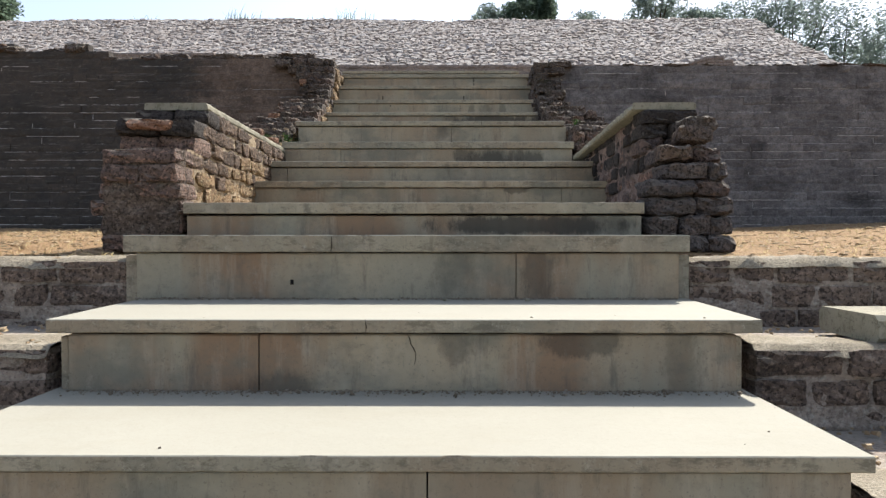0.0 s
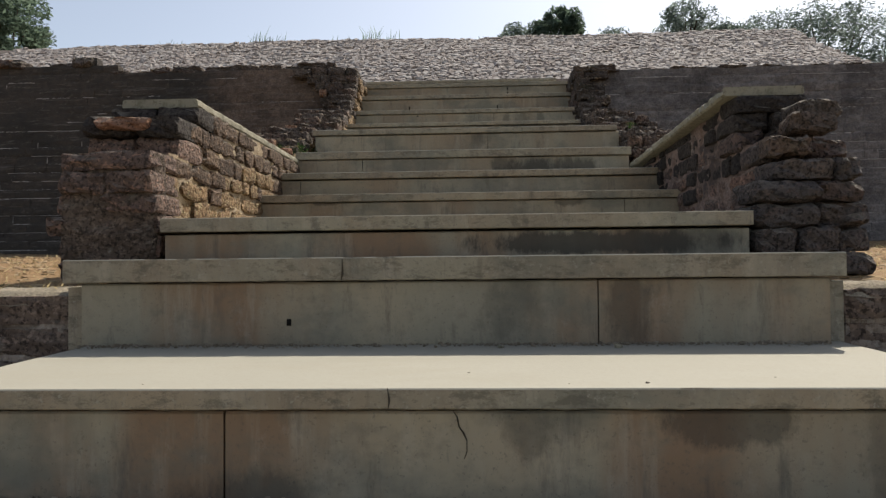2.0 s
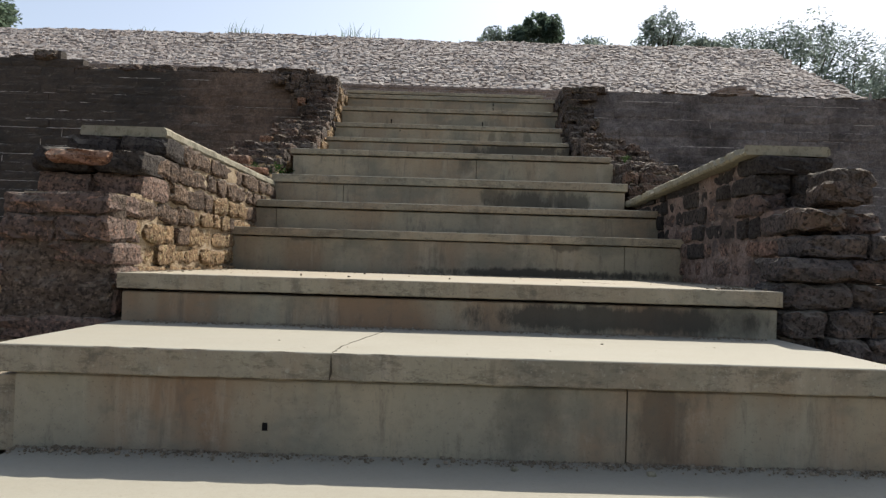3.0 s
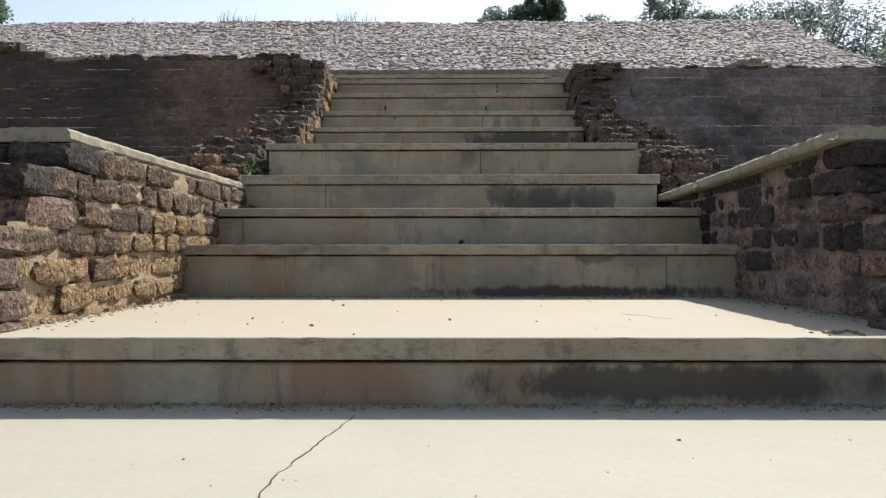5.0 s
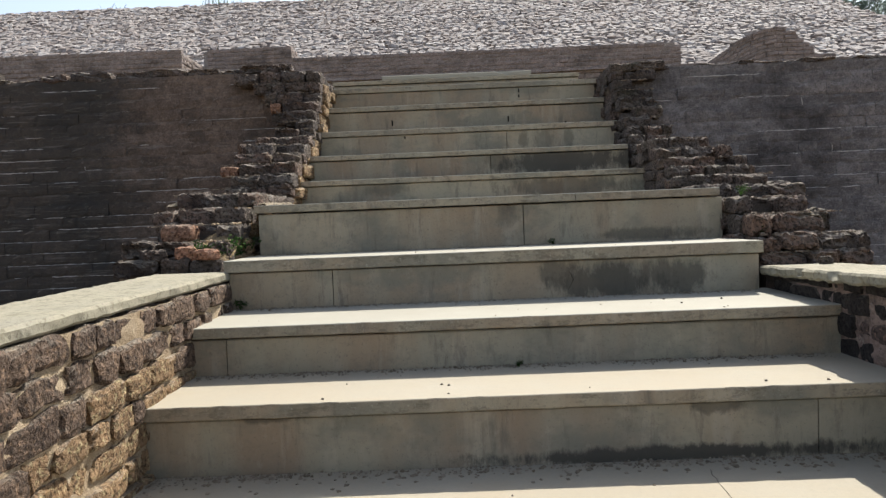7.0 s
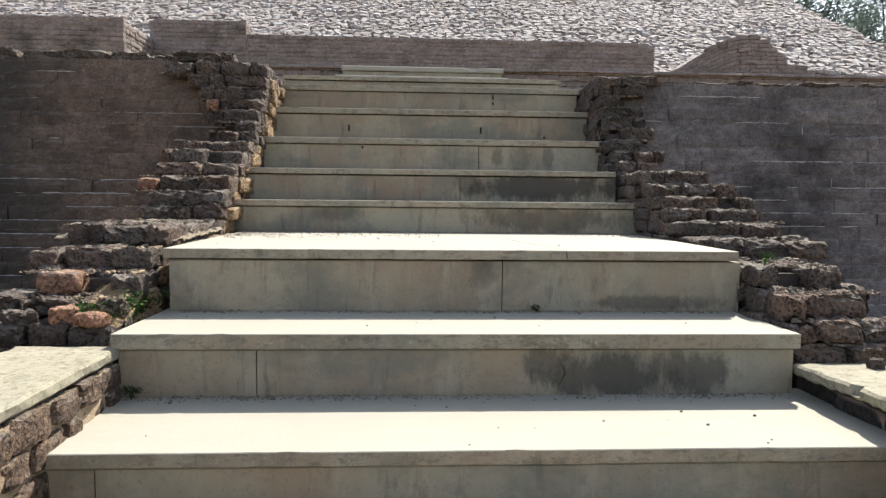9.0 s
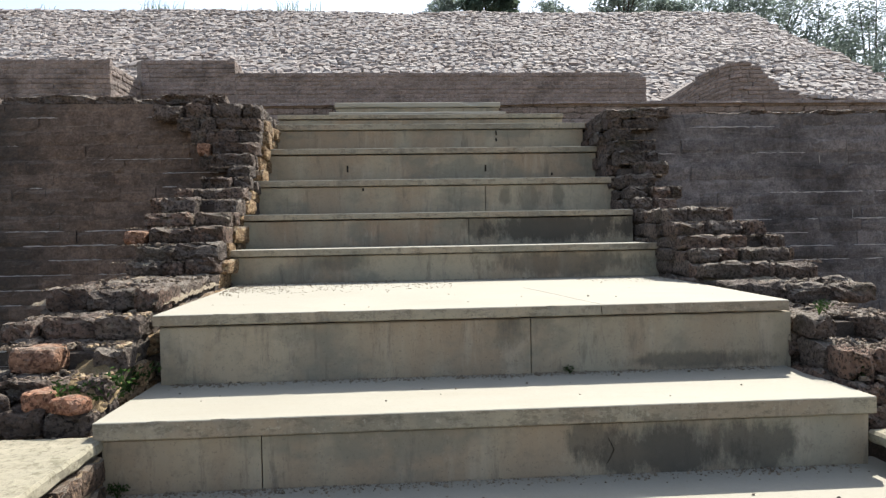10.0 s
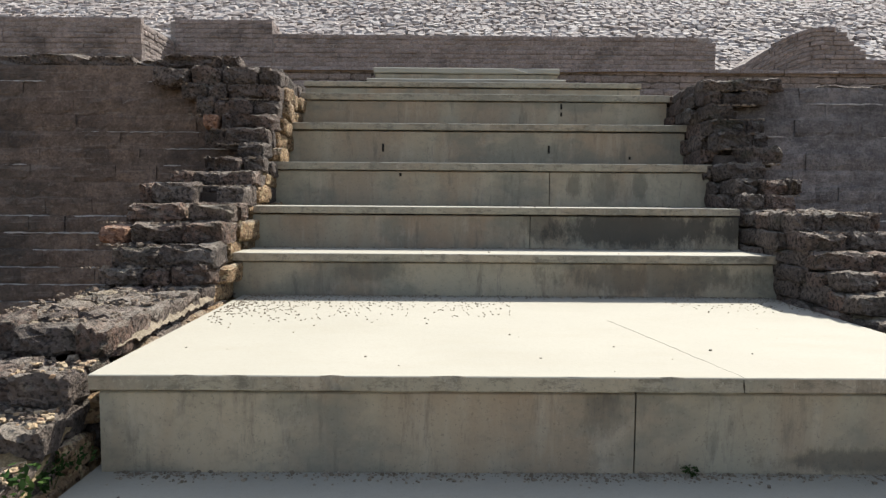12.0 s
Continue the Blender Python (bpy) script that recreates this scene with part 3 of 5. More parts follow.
def build_mound():
    nx, ny = 60, 16
    verts = [(PILE_X0 + (PILE_X1 - PILE_X0) * i / nx, PILE_Y0 + (PILE_Y1 - PILE_Y0) * j / ny, 0) for j in range(ny + 1) for i in range(nx + 1)]
    verts = [(x, y, pile_height(x, y) - 0.06) for x, y, _ in verts]
    faces = [(j * (nx + 1) + i, j * (nx + 1) + i + 1, (j + 1) * (nx + 1) + i + 1, (j + 1) * (nx + 1) + i) for j in range(ny) for i in range(nx)]
    back = len(verts)
    for i in range(nx + 1):                       # the flat top behind the crest
        x, y, z = verts[ny * (nx + 1) + i]
        verts.append((x, 34.0, z - 0.4))
    faces += [(ny * (nx + 1) + i, ny * (nx + 1) + i + 1, back + i + 1, back + i) for i in range(nx)]
    low = len(verts)
    for i in range(nx + 1):                       # and its far slope
        verts.append((verts[back + i][0], 44.0, -0.34))
    faces += [(back + i, back + i + 1, low + i + 1, low + i) for i in range(nx)]
    foot = len(verts)                             # the steep end of the mound
    side = [j * (nx + 1) + nx for j in range(ny + 1)] + [back + nx]
    for k in side:
        x, y, z = verts[k]
        verts.append((x + (z + 0.34) * 0.35, y, -0.34))
    faces += [(side[k], foot + k, foot + k + 1, side[k + 1]) for k in range(len(side) - 1)]
    tagged(part("mound", mesh_of("mound", verts, faces, earth("mound_earth", (0.08, 0.065, 0.055), (0.11, 0.09, 0.078), (0.14, 0.115, 0.10), 3.0), smooth=True)), "great earthen mound under a skin of laid stones", "mound", kind="structure")


build_mound()


def stone_field(name, spots, material, label, category, seed=3, wobble=14):
    """Many loose stones in one mesh. spots: (x, y, z, across, deep, high, normal tip in degrees)."""
    rnd = np.random.RandomState(seed)
    n = len(spots)
    s = np.array(spots)
    unit = np.array([(-1, -1, -1), (1, -1, -1), (1, 1, -1), (-1, 1, -1), (-1, -1, 0.2), (1, -1, 0.2), (1, 1, 0.2), (-1, 1, 0.2),
                     (-0.7, -0.7, 1), (0.7, -0.7, 1), (0.7, 0.7, 1), (-0.7, 0.7, 1)], float)
    quads = np.array([(0, 1, 5, 4), (1, 2, 6, 5), (2, 3, 7, 6), (3, 0, 4, 7), (4, 5, 9, 8), (5, 6, 10, 9), (6, 7, 11, 10), (7, 4, 8, 11), (8, 9, 10, 11)])
    v = unit[None] + rnd.uniform(-0.46, 0.46, (n, 12, 3)) * np.array([1, 1, 0.6])
    v = v * 0.5 * s[:, None, 3:6]
    a = rnd.uniform(-0.7, 0.7, n)[:, None] + np.where(rnd.rand(n) < 0.15, 1.4, 0)[:, None]
    x, y = v[:, :, 0] * np.cos(a) - v[:, :, 1] * np.sin(a), v[:, :, 0] * np.sin(a) + v[:, :, 1] * np.cos(a)
    t = np.radians(s[:, 6] + rnd.uniform(-wobble, wobble, n))[:, None]
    y, z = y * np.cos(t) - v[:, :, 2] * np.sin(t), y * np.sin(t) + v[:, :, 2] * np.cos(t)
    verts = np.stack([x, y, z], -1) + s[:, None, :3]
    faces = quads[None] + 12 * np.arange(n)[:, None, None]
    me = bpy.data.meshes.new(name)
    me.from_pydata(verts.reshape(-1, 3).tolist(), [], faces.reshape(-1, 4).tolist())
    me.materials.append(material)
    return tagged(part(name, me), label, category, kind="stuff")


def build_pile():
    rnd = random.Random(8)
    tip = math.degrees(math.atan2(PILE_Z1 - PILE_Z0, PILE_Y1 - PILE_Y0))
    spots = []
    y = PILE_Y0
    while y < PILE_Y1 + 0.5:
        x = -20.0 + rnd.uniform(0, 0.3)
        row = rnd.uniform(0.13, 0.21)
        while x < PILE_X1 + 0.1:
            w = rnd.uniform(0.12, 0.34)
            px, py = x + w / 2, y + rnd.uniform(-0.05, 0.05)
            spots.append((px, py, pile_height(px, py) - 0.02 + rnd.uniform(-0.015, 0.02), w * 0.98, row * 1.12, rnd.uniform(0.08, 0.15), tip * rnd.uniform(0.9, 1.02)))
            x += w * 0.95
        y += row
    stone_field("stone_pitching", spots, M_PILE, "countless flat grey-pink stones laid over the mound", "stones", wobble=6)


build_pile()

M_UPPER_JOINT = earth("upper_joint", (0.24, 0.205, 0.18), (0.32, 0.28, 0.25), (0.40, 0.355, 0.32), 4)


# ---- great brick wall: bodies ----
def wall_front(z):
    return 9.86 - 0.15 * (3.72 - z)


def body_prism(x0, x1, z0, z1, y_back):
    v = [(x, wall_front(z) + 0.022, z) for z in (z0, z1) for x in (x0, x1)] + [(x, y_back, z) for z in (z0, z1) for x in (x0, x1)]
    return v, [(0, 1, 3, 2), (4, 6, 7, 5), (0, 2, 6, 4), (1, 5, 7, 3), (2, 3, 7, 6), (0, 4, 5, 1)]


WALL_LEFT = tagged(part("wall_left", mesh_of("wall_left", *body_prism(-30, -1.46, 0.9, 3.70, 11.0), M_WALL_JOINT)), "tall old brown brick wall blackened by damp growth", "wall", kind="structure")
WALL_RIGHT = tagged(part("wall_right", mesh_of("wall_right", *body_prism(1.44, 16, 0.9, 3.62, 11.0), M_WALL_VEILED_JOINT)), "tall old dark brick wall with eroded courses", "wall", kind="structure")
WALL_LOW = tagged(part("wall_middle", mesh_of("wall_middle", *box(-30, 16, 14.022, 14.6, 3.6, 4.50), M_MORTAR)), "low reddish brick wall at the back of the terrace", "wall", kind="structure")
WALL_HIGH = tagged(part("wall_upper", mesh_of("wall_upper", *join([
    box(-30, -6.18, 18.822, 21.6, 4.4, 6.28), box(-6.25, -4.04, 20.522, 21.6, 4.4, 6.70), box(-4.15, 5.6, 20.522, 21.6, 4.4, 6.44)]), M_UPPER_JOINT)),
    "long brown brick wall at the foot of the mound", "wall", kind="structure")


# ---- parapets beside the landing ----
BLOCKS_SUN_WARM = block_set("brick", M_PARAPET, power=9, wild=0.11)
BLOCKS_BROWN = block_set("brick", M_PARAPET_BROWN, power=9, wild=0.11)
BLOCKS_GREY = block_set("brick", M_PARAPET_GREY, power=8, wild=0.10)
BLOCKS_BLACK = block_set("brick", M_BLACK, power=12, wild=0.07)
BLOCKS_OVAL = block_set("brick", M_PARAPET_DARK, power=4.5, wild=0.10)
BLOCKS_DARK = block_set("brick", M_PARAPET_DARK, power=14, wild=0.075)
BLOCKS_FLANK = block_set("brick", M_FLANK, power=9, wild=0.12, grid=(8, 5, 5))
BLOCKS_LOW = block_set("brick", M_LOW, power=16, wild=0.05)
BLOCKS_RED = block_set("brick", M_RED, count=3, power=6, wild=0.09)
COURSE = 0.098


def lay(parent, blocks, rnd, x, y, z, sx, sy, sz, turn=2.5, tip=2.0, name="brick", shift=(0, 0, 0)):
    ob = new(name, rnd.choice(blocks))
    ob.matrix_basis = at_size(x - shift[0], y - shift[1], z - shift[2], sx, sy, sz, rnd.uniform(-turn, turn), rnd.uniform(-tip, tip))
    ob.parent = parent
    return ob


def lengths(a, b, lo, hi, rnd):
    """Cuts a stretch into pieces of uneven length."""
    out, p = [], a
    while p < b - 0.02:
        w = rnd.uniform(lo, hi)
        if b - p - w < lo * 0.6:
            w = b - p
        out.append((p, min(b, p + w)))
        p += w
    return out


def parapet(sign, label, inner, outer, tiers, coping_in, coping_z, face_blocks, front_blocks, core_mat, bed, seed, front_in, sunk, smear, slim):
    """A broken brick parapet: its front goes up in tiers (front y, top z), its inner face shows the courses, a slab lies on it."""
    rnd = random.Random(seed)
    ob = thing("parapet", label, "parapet", "parapets of the landing", (sign * (inner + outer) / 2, 4.0, 1.1))
    s = tuple(ob.location)
    back = Matrix.Translation((-s[0], -s[1], -s[2]))
    pieces = []
    for k, (y, z) in enumerate(tiers):
        low = tiers[k - 1][1] - 0.012 if k else 1.0
        pieces.append(box(min(sign * (inner + bed), sign * (outer - 0.06)), max(sign * (inner + bed), sign * (outer - 0.06)), y + 0.06, 6.56, low, z - 0.012 + (min(0.0, coping_z[1] - 2.062) if k == len(tiers) - 1 else 0)))
    verts, faces = [], []                          # mortar smeared between the bricks of the inner face
    for j in range(25):
        for i in range(81):
            z = 1.38 + j * 0.0259
            y0 = next((t[0] for t in tiers if t[1] > z), tiers[-1][0]) + 0.16
            y = y0 + i * (6.54 - y0) / 80
            d = noise.noise(Vector((y * 5, z * 7, 3.0))) * 0.016 + noise.noise(Vector((y * 22, z * 26, 5.0))) * 0.010
            verts.append((sign * (inner + smear + d), y, min(z, 2.006 + (coping_z[1] - 2.058) * (y - 4.5) / 2.07)))
    faces = [(j * 81 + i, j * 81 + i + 1, j * 81 + i + 82, j * 81 + i + 81) for j in range(24) for i in range(80)]
    part("mortar_smear", mesh_of("mortar_smear", verts, faces, core_mat, smooth=True), ob, "crumbling mortar smeared between the bricks", m=back)
    for piece in pieces:
        part("mortar_core", mesh_of("mortar_core", *piece, core_mat), ob, "crumbling mortar bed between the bricks", m=back)
    under = lambda y: 2.006 + (coping_z[1] - 2.058) * (y - 4.5) / 2.07    # underside of the coping
    z = 1.12
    while z < tiers[-1][1] - 0.02:
        h = COURSE * rnd.uniform(0.9, 1.12)
        if tiers[-1][1] - z - h < 0.04:
            h = tiers[-1][1] - z
        y0 = next(y for y, top in tiers if top > z + h * 0.4)
        # inner face
        for a, b in lengths(y0 + 0.02, 6.56, 0.09, 0.25, rnd):
            if z + h < 1.42 and a > 4.1:
                continue
            hh = min(h, under((a + b) / 2) - z)
            if hh < 0.02:
                continue
            proud = rnd.uniform(-0.012, 0.016)
            dark = rnd.random() < (z - 1.45) / 0.35 or sign > 0 and (a < 4.75 or z > 1.80) and z > 1.62
            lay(ob, face_blocks[1] if dark else face_blocks[0], rnd, sign * (inner + sunk - proud), (a + b) / 2, z + hh / 2, 0.15, (b - a) * rnd.uniform(0.92, 1.02), hh * rnd.uniform(slim, slim + 0.2), shift=s)
        # front face
        for a, b in lengths(front_in if z < 1.5 else inner - 0.02, outer + rnd.uniform(-0.04, 0.03), *((0.2, 0.46) if sign < 0 else (0.14, 0.3)), rnd):
            lay(ob, BLOCKS_BLACK if z > (1.73 if sign < 0 else 1.80) else front_blocks, rnd, sign * (a + b) / 2, y0 + 0.10 + rnd.uniform(-0.025, 0.03), z + h / 2, (b - a) * 0.99, 0.26, h * rnd.uniform(0.9, 1.02), shift=s)
        # outer face, seen only in passing
        for a, b in lengths(y0 + 0.24, 6.56, 0.25, 0.4, rnd):
            hh = min(h, under((a + b) / 2) - z)
            if hh > 0.02:
                lay(ob, front_blocks, rnd, sign * (outer - 0.04), (a + b) / 2, z + hh / 2, 0.14, (b - a) * 0.97, hh * 0.93, shift=s)
        z += h
    y1, z1 = coping_z
    a, b = sorted((sign * coping_in, sign * (outer - 0.03)))
    verts, faces = bar(4.50, 6.575, a, b, 2.010, 2.056, step=0.03, rough=0.008, bevel=0.010, along="y", seed=seed)
    verts = [(x, y, zz + (z1 - 2.058) * (y - 4.5) / 2.07) for x, y, zz in verts]
    verts = [(x + 0.006 * noise.noise(Vector((x * 9, y * 14, zz * 30))), y, zz + 0.004 * noise.noise(Vector((x * 11, y * 19, 4.0)))) for x, y, zz in verts]
    part("coping_slab", mesh_of("coping_slab", verts, faces, M_COPING), ob, "weathered pale sandstone coping slab", m=back)
    return ob, s, rnd


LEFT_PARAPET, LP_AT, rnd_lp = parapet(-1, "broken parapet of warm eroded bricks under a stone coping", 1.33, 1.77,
                                      [(4.00, 1.717), (4.24, 1.885), (4.50, 2.008)], 1.335, (6.57, 2.06), (BLOCKS_SUN_WARM, BLOCKS_BROWN), BLOCKS_DARK, M_LIME, 0.012, 5, 1.30, 0.062, 0.001, 0.77)
lay(LEFT_PARAPET, BLOCKS_RED, rnd_lp, -1.565, 4.285, 1.866, 0.27, 0.25, 0.066, 1, 1, shift=LP_AT)


def front_smear(parent, at, y, x0, x1, z0, z1, material, seed, amp=1.0):
    """Crumbling old mortar that has run over the courses of a front, the bricks showing through."""
    nx, nz = int((x1 - x0) / 0.012), int((z1 - z0) / 0.012)
    verts = []
    for k in range(nz + 1):
        for i in range(nx + 1):
            x, z = x0 + (x1 - x0) * i / nx, z0 + (z1 - z0) * k / nz
            d = noise.noise(Vector((x * 4, z * 9, seed))) * 0.030 + noise.noise(Vector((x * 13, z * 17, seed + 2))) * 0.014 + noise.noise(Vector((x * 40, z * 44, seed + 5))) * 0.008
            rim = min(i, nx - i, k, nz - k)
            verts.append((x, y + d * amp + (0.10 if rim == 0 else 0.02 if rim == 1 else 0), z))
    faces = [(k * (nx + 1) + i, k * (nx + 1) + i + 1, (k + 1) * (nx + 1) + i + 1, (k + 1) * (nx + 1) + i) for k in range(nz) for i in range(nx)]
    part("mortar_smear", mesh_of("mortar_smear", verts, faces, material, smooth=True), parent, "dark crumbling mortar run over the bricks", m=Matrix.Translation([-c for c in at]))


M_SMEAR = brick_clay("dark_old_mortar", [(0.19, 0.14, 0.105), (0.25, 0.19, 0.145)], soot=0.3, rough=1.0, lichen=0.5, crust=0.4, relief=1.6)
front_smear(LEFT_PARAPET, LP_AT, 3.975, -1.755, -1.31, 1.13, 1.70, M_SMEAR, 3)
RIGHT_PARAPET, RP_AT, rnd_rp = parapet(1, "broken brick parapet with pinkish mortar and a stone coping", 1.40, 1.76,
                                       [(4.05, 1.62), (4.20, 1.76), (4.50, 2.008)], 1.335, (6.57, 1.985), (BLOCKS_OVAL, BLOCKS_BLACK), BLOCKS_GREY, M_PINK, 0.03, 9, 1.27, 0.079, 0.010, 0.82)
for x, y, z, w in ((1.60, 4.22, 1.80, 0.20), (1.64, 4.26, 1.87, 0.17), (1.47, 4.15, 1.69, 0.18)):
    lay(RIGHT_PARAPET, BLOCKS_FLANK, rnd_rp, x, y, z, w, 0.2, 0.085, 12, shift=RP_AT)


# ---- ruined flank walls beside the upper flight ----
def flank(sign, label, inner, levels, seed):
    """levels: top z of each course, its front y and outer x; each course shows a ledge back to the next one's front."""
    rnd = random.Random(seed)
    ob = thing("ruined_wall", label, "ruin", "ruined walls beside the flight", (sign * 1.7, 6.6, 1.1))
    s = tuple(ob.location)
    pieces = []
    low = 1.25
    for k, (z, y, out) in enumerate(levels):
        end = levels[k + 1][1] if k + 1 < len(levels) else 10.5
        a, b = sorted((sign * (inner + 0.04), sign * (out - 0.10)))
        pieces.append(box(a, b, y + 0.10, 10.5, low - 0.02, z - 0.035))
        h = z - low
        if k == 0:
            low = z
            continue
        rows = max(1, round(h / 0.085))
        for r in range(rows):
            zc, hh = low + h * (r + 0.5) / rows, h / rows
            top = r == rows - 1
            depth = min(1.2, max(0.16, end - y + 0.10)) if top else 0.2
            for ya, yb in lengths(y, y + depth, 0.12, 0.19, rnd):
                for a, b in lengths(inner, out + rnd.uniform(-0.10, 0.06), 0.11, 0.27, rnd):
                    if rnd.random() < 0.06:
                        continue
                    blocks = BLOCKS_RED if sign < 0 and rnd.random() < 0.07 else BLOCKS_FLANK
                    lay(ob, blocks, rnd, sign * (a + b) / 2, (ya + yb) / 2 + rnd.uniform(-0.03, 0.03), zc + rnd.uniform(-0.008, 0.008),
                        (b - a) * rnd.uniform(0.9, 1.05), (yb - ya) * rnd.uniform(0.9, 1.1), hh * rnd.uniform(0.9, 1.12), 5, 3, shift=s)
            # the face towards the steps; on the left, warm bricks carry its sunlit tone
            for ya, yb in lengths(y + depth, min(10.45, y + depth + 1.3), 0.18, 0.3, rnd):
                lay(ob, BLOCKS_SUN_WARM if sign < 0 and rnd.random() < 0.8 else BLOCKS_FLANK, rnd, sign * (inner + 0.05 + rnd.uniform(-0.02, 0.03)), (ya + yb) / 2, zc + rnd.uniform(-0.008, 0.008), 0.16, (yb - ya) * 1.0, hh * rnd.uniform(0.92, 1.1), 6, 4, shift=s)
        low = z
    part("rubble_core", mesh_of("rubble_core", *join(pieces), M_MORTAR), ob, "dark earth and mortar between the bricks", m=Matrix.Translation((-s[0], -s[1], -s[2])))
    return ob, s, rnd


LEFT_LEVELS = [
    (2.03, 6.60, 1.95), (2.12, 6.66, 1.98), (2.21, 6.78, 1.95), (2.30, 6.92, 1.92), (2.39, 7.10, 1.90), (2.49, 7.35, 1.95),
    (2.57, 8.28, 2.00), (2.67, 8.36, 1.98), (2.77, 8.50, 2.02), (2.86, 8.64, 1.98), (2.96, 8.90, 2.00), (3.04, 9.06, 1.90),
    (3.13, 9.24, 1.75), (3.22, 9.34, 1.70), (3.32, 9.44, 1.80), (3.42, 9.56, 1.95), (3.53, 9.64, 1.9), (3.63, 9.68, 2.05), (3.74, 9.72, 2.25)]
RIGHT_LEVELS = [
    (1.95, 6.58, 1.92), (2.04, 6.62, 1.95), (2.13, 6.66, 1.90), (2.24, 6.74, 1.88), (2.33, 7.00, 1.85), (2.42, 7.55, 2.05), (2.51, 7.95, 2.08),
    (2.58, 8.10, 2.04), (2.66, 8.26, 2.02), (2.75, 8.38, 1.95), (2.84, 8.48, 1.85), (2.93, 9.10, 1.75), (3.02, 9.20, 1.80),
    (3.12, 9.32, 1.72), (3.22, 9.42, 1.75), (3.32, 9.52, 1.7), (3.42, 9.60, 1.75), (3.52, 9.66, 1.72), (3.62, 9.70, 1.8), (3.69, 9.74, 1.95)]
LEFT_FLANK, LF_AT, rnd_lf = flank(-1, "ruined dark brick wall stepping up in eroded courses", 1.40, LEFT_LEVELS, 21)
RIGHT_FLANK, RF_AT, rnd_rf = flank(1, "ruined dark brick wall stepping up in eroded courses", 1.38, RIGHT_LEVELS, 33)


M_LOW_JOINT = brick_clay("retaining_mortar", [(0.33, 0.27, 0.22), (0.40, 0.335, 0.28)], soot=0.12, lichen=0.5, crust=0.25, pits=0.5)
M_LOW_TOP = earth("pale_wall_top", (0.27, 0.225, 0.16), (0.36, 0.31, 0.23), (0.44, 0.39, 0.31), 5)


# ---- low retaining walls in front, left and right of the lower steps ----
def low_wall(sign, y, x_in, z0, z1, depth, seed):
    rnd = random.Random(seed)
    a, b = sorted((sign * (x_in + 0.02), sign * 14))
    ob = tagged(part("retaining_wall", mesh_of("retaining_wall", *box(a, b, y + 0.002, y + depth + 0.12, z0 - 0.25, z1 - 0.012), M_LOW_JOINT)),
                "low dark brick retaining wall with a pale crumbling top", "wall", kind="structure")
    rows = max(2, round((z1 - z0 + 0.04) / 0.10))
    for r in range(rows):
        h = (z1 - z0 + 0.04) / rows
        for p, q in lengths(x_in, x_in + 2.6, 0.16, 0.42, rnd):
            proud = rnd.uniform(-0.02, 0.015)
            lay(ob, BLOCKS_LOW, rnd, sign * (p + q) / 2, y + 0.105 - proud, z0 - 0.04 + h * (r + 0.5), (q - p) * 0.97, 0.24, h * 0.88, 1.5, 1.2)
    a, b = sorted((sign * (x_in + 0.01), sign * (x_in + 2.6)))
    front_smear(ob, (0, 0, 0), y - 0.004, a, b, z0 - 0.03, z1 - 0.004, M_LOW_JOINT, seed, 0.5)
    verts = [(x, yy, z1 - 0.004 + (0.012 if 0 < k < 9 else -0.03) + 0.016 * noise.noise(Vector((x * 5, yy * 5, seed))) + 0.007 * noise.noise(Vector((x * 22, yy * 22, seed))))
             for k in range(10) for i in range(105) for x, yy in ((a + (b - a) * i / 104, y - 0.02 + 0.035 * k + 0.014 * noise.noise(Vector((a + i * 0.2, k, seed)))),)]
    faces = [(k * 105 + i, k * 105 + i + 1, (k + 1) * 105 + i + 1, (k + 1) * 105 + i) for k in range(9) for i in range(104)]
    part("crumbling_top", mesh_of("crumbling_top", verts, faces, M_LOW_TOP, smooth=True), ob, "pale crumbling mortar along the top")
    return ob


for sign, inner in ((-1, (1.27, 1.225, 1.21)), (1, (1.25, 1.235, 1.23))):
    low_wall(sign, 3.30, inner[0], 0.81, 1.10, 0.3, 41 + sign)
    low_wall(sign, 2.60, inner[1], 0.53, 0.81, 0.6, 45 + sign)
    low_wall(sign, 1.88, inner[2], 0.20, 0.53, 0.6, 49 + sign)
    low_wall(sign, 1.15, inner[2], -0.10, 0.20, 0.6, 53 + sign)
tagged(part("stone_slab", mesh_of("stone_slab", *bar(1.715, 2.36, 2.66, 3.05, 0.815, 0.915, rough=0.012, bevel=0.02, seed=77), M_COPING)),
       "thick loose grey stone slab lying on the ledge", "slab")


# ---- the small steps on the terrace ----
def small_step(x0, x1, y, z, thick, seed):
    ob = thing("stone_step", "thin weathered stone step below the upper brick wall", "step", "steps of the terrace", ((x0 + x1) / 2, y, 3.68))
    back = Matrix.Translation((-(x0 + x1) / 2, -y, -3.68))
    part("tread_slab", mesh_of("tread_slab", *bar(x0, x1, y, 14.2, z - thick, z, step=0.2, rough=0.012, bevel=0.012, seed=seed), M_TREAD), ob, m=back)
    part("riser_slab", mesh_of("riser_slab", *bar(x0 + 0.02, x1 - 0.02, y + 0.03, y + 0.2, 3.66, z - thick - 0.004, seed=seed), M_RISER), ob, m=back)


small_step(-1.20, 1.13, 13.30, 4.29, 0.06, 3)
small_step(-1.16, 1.12, 13.70, 4.49, 0.07, 4)


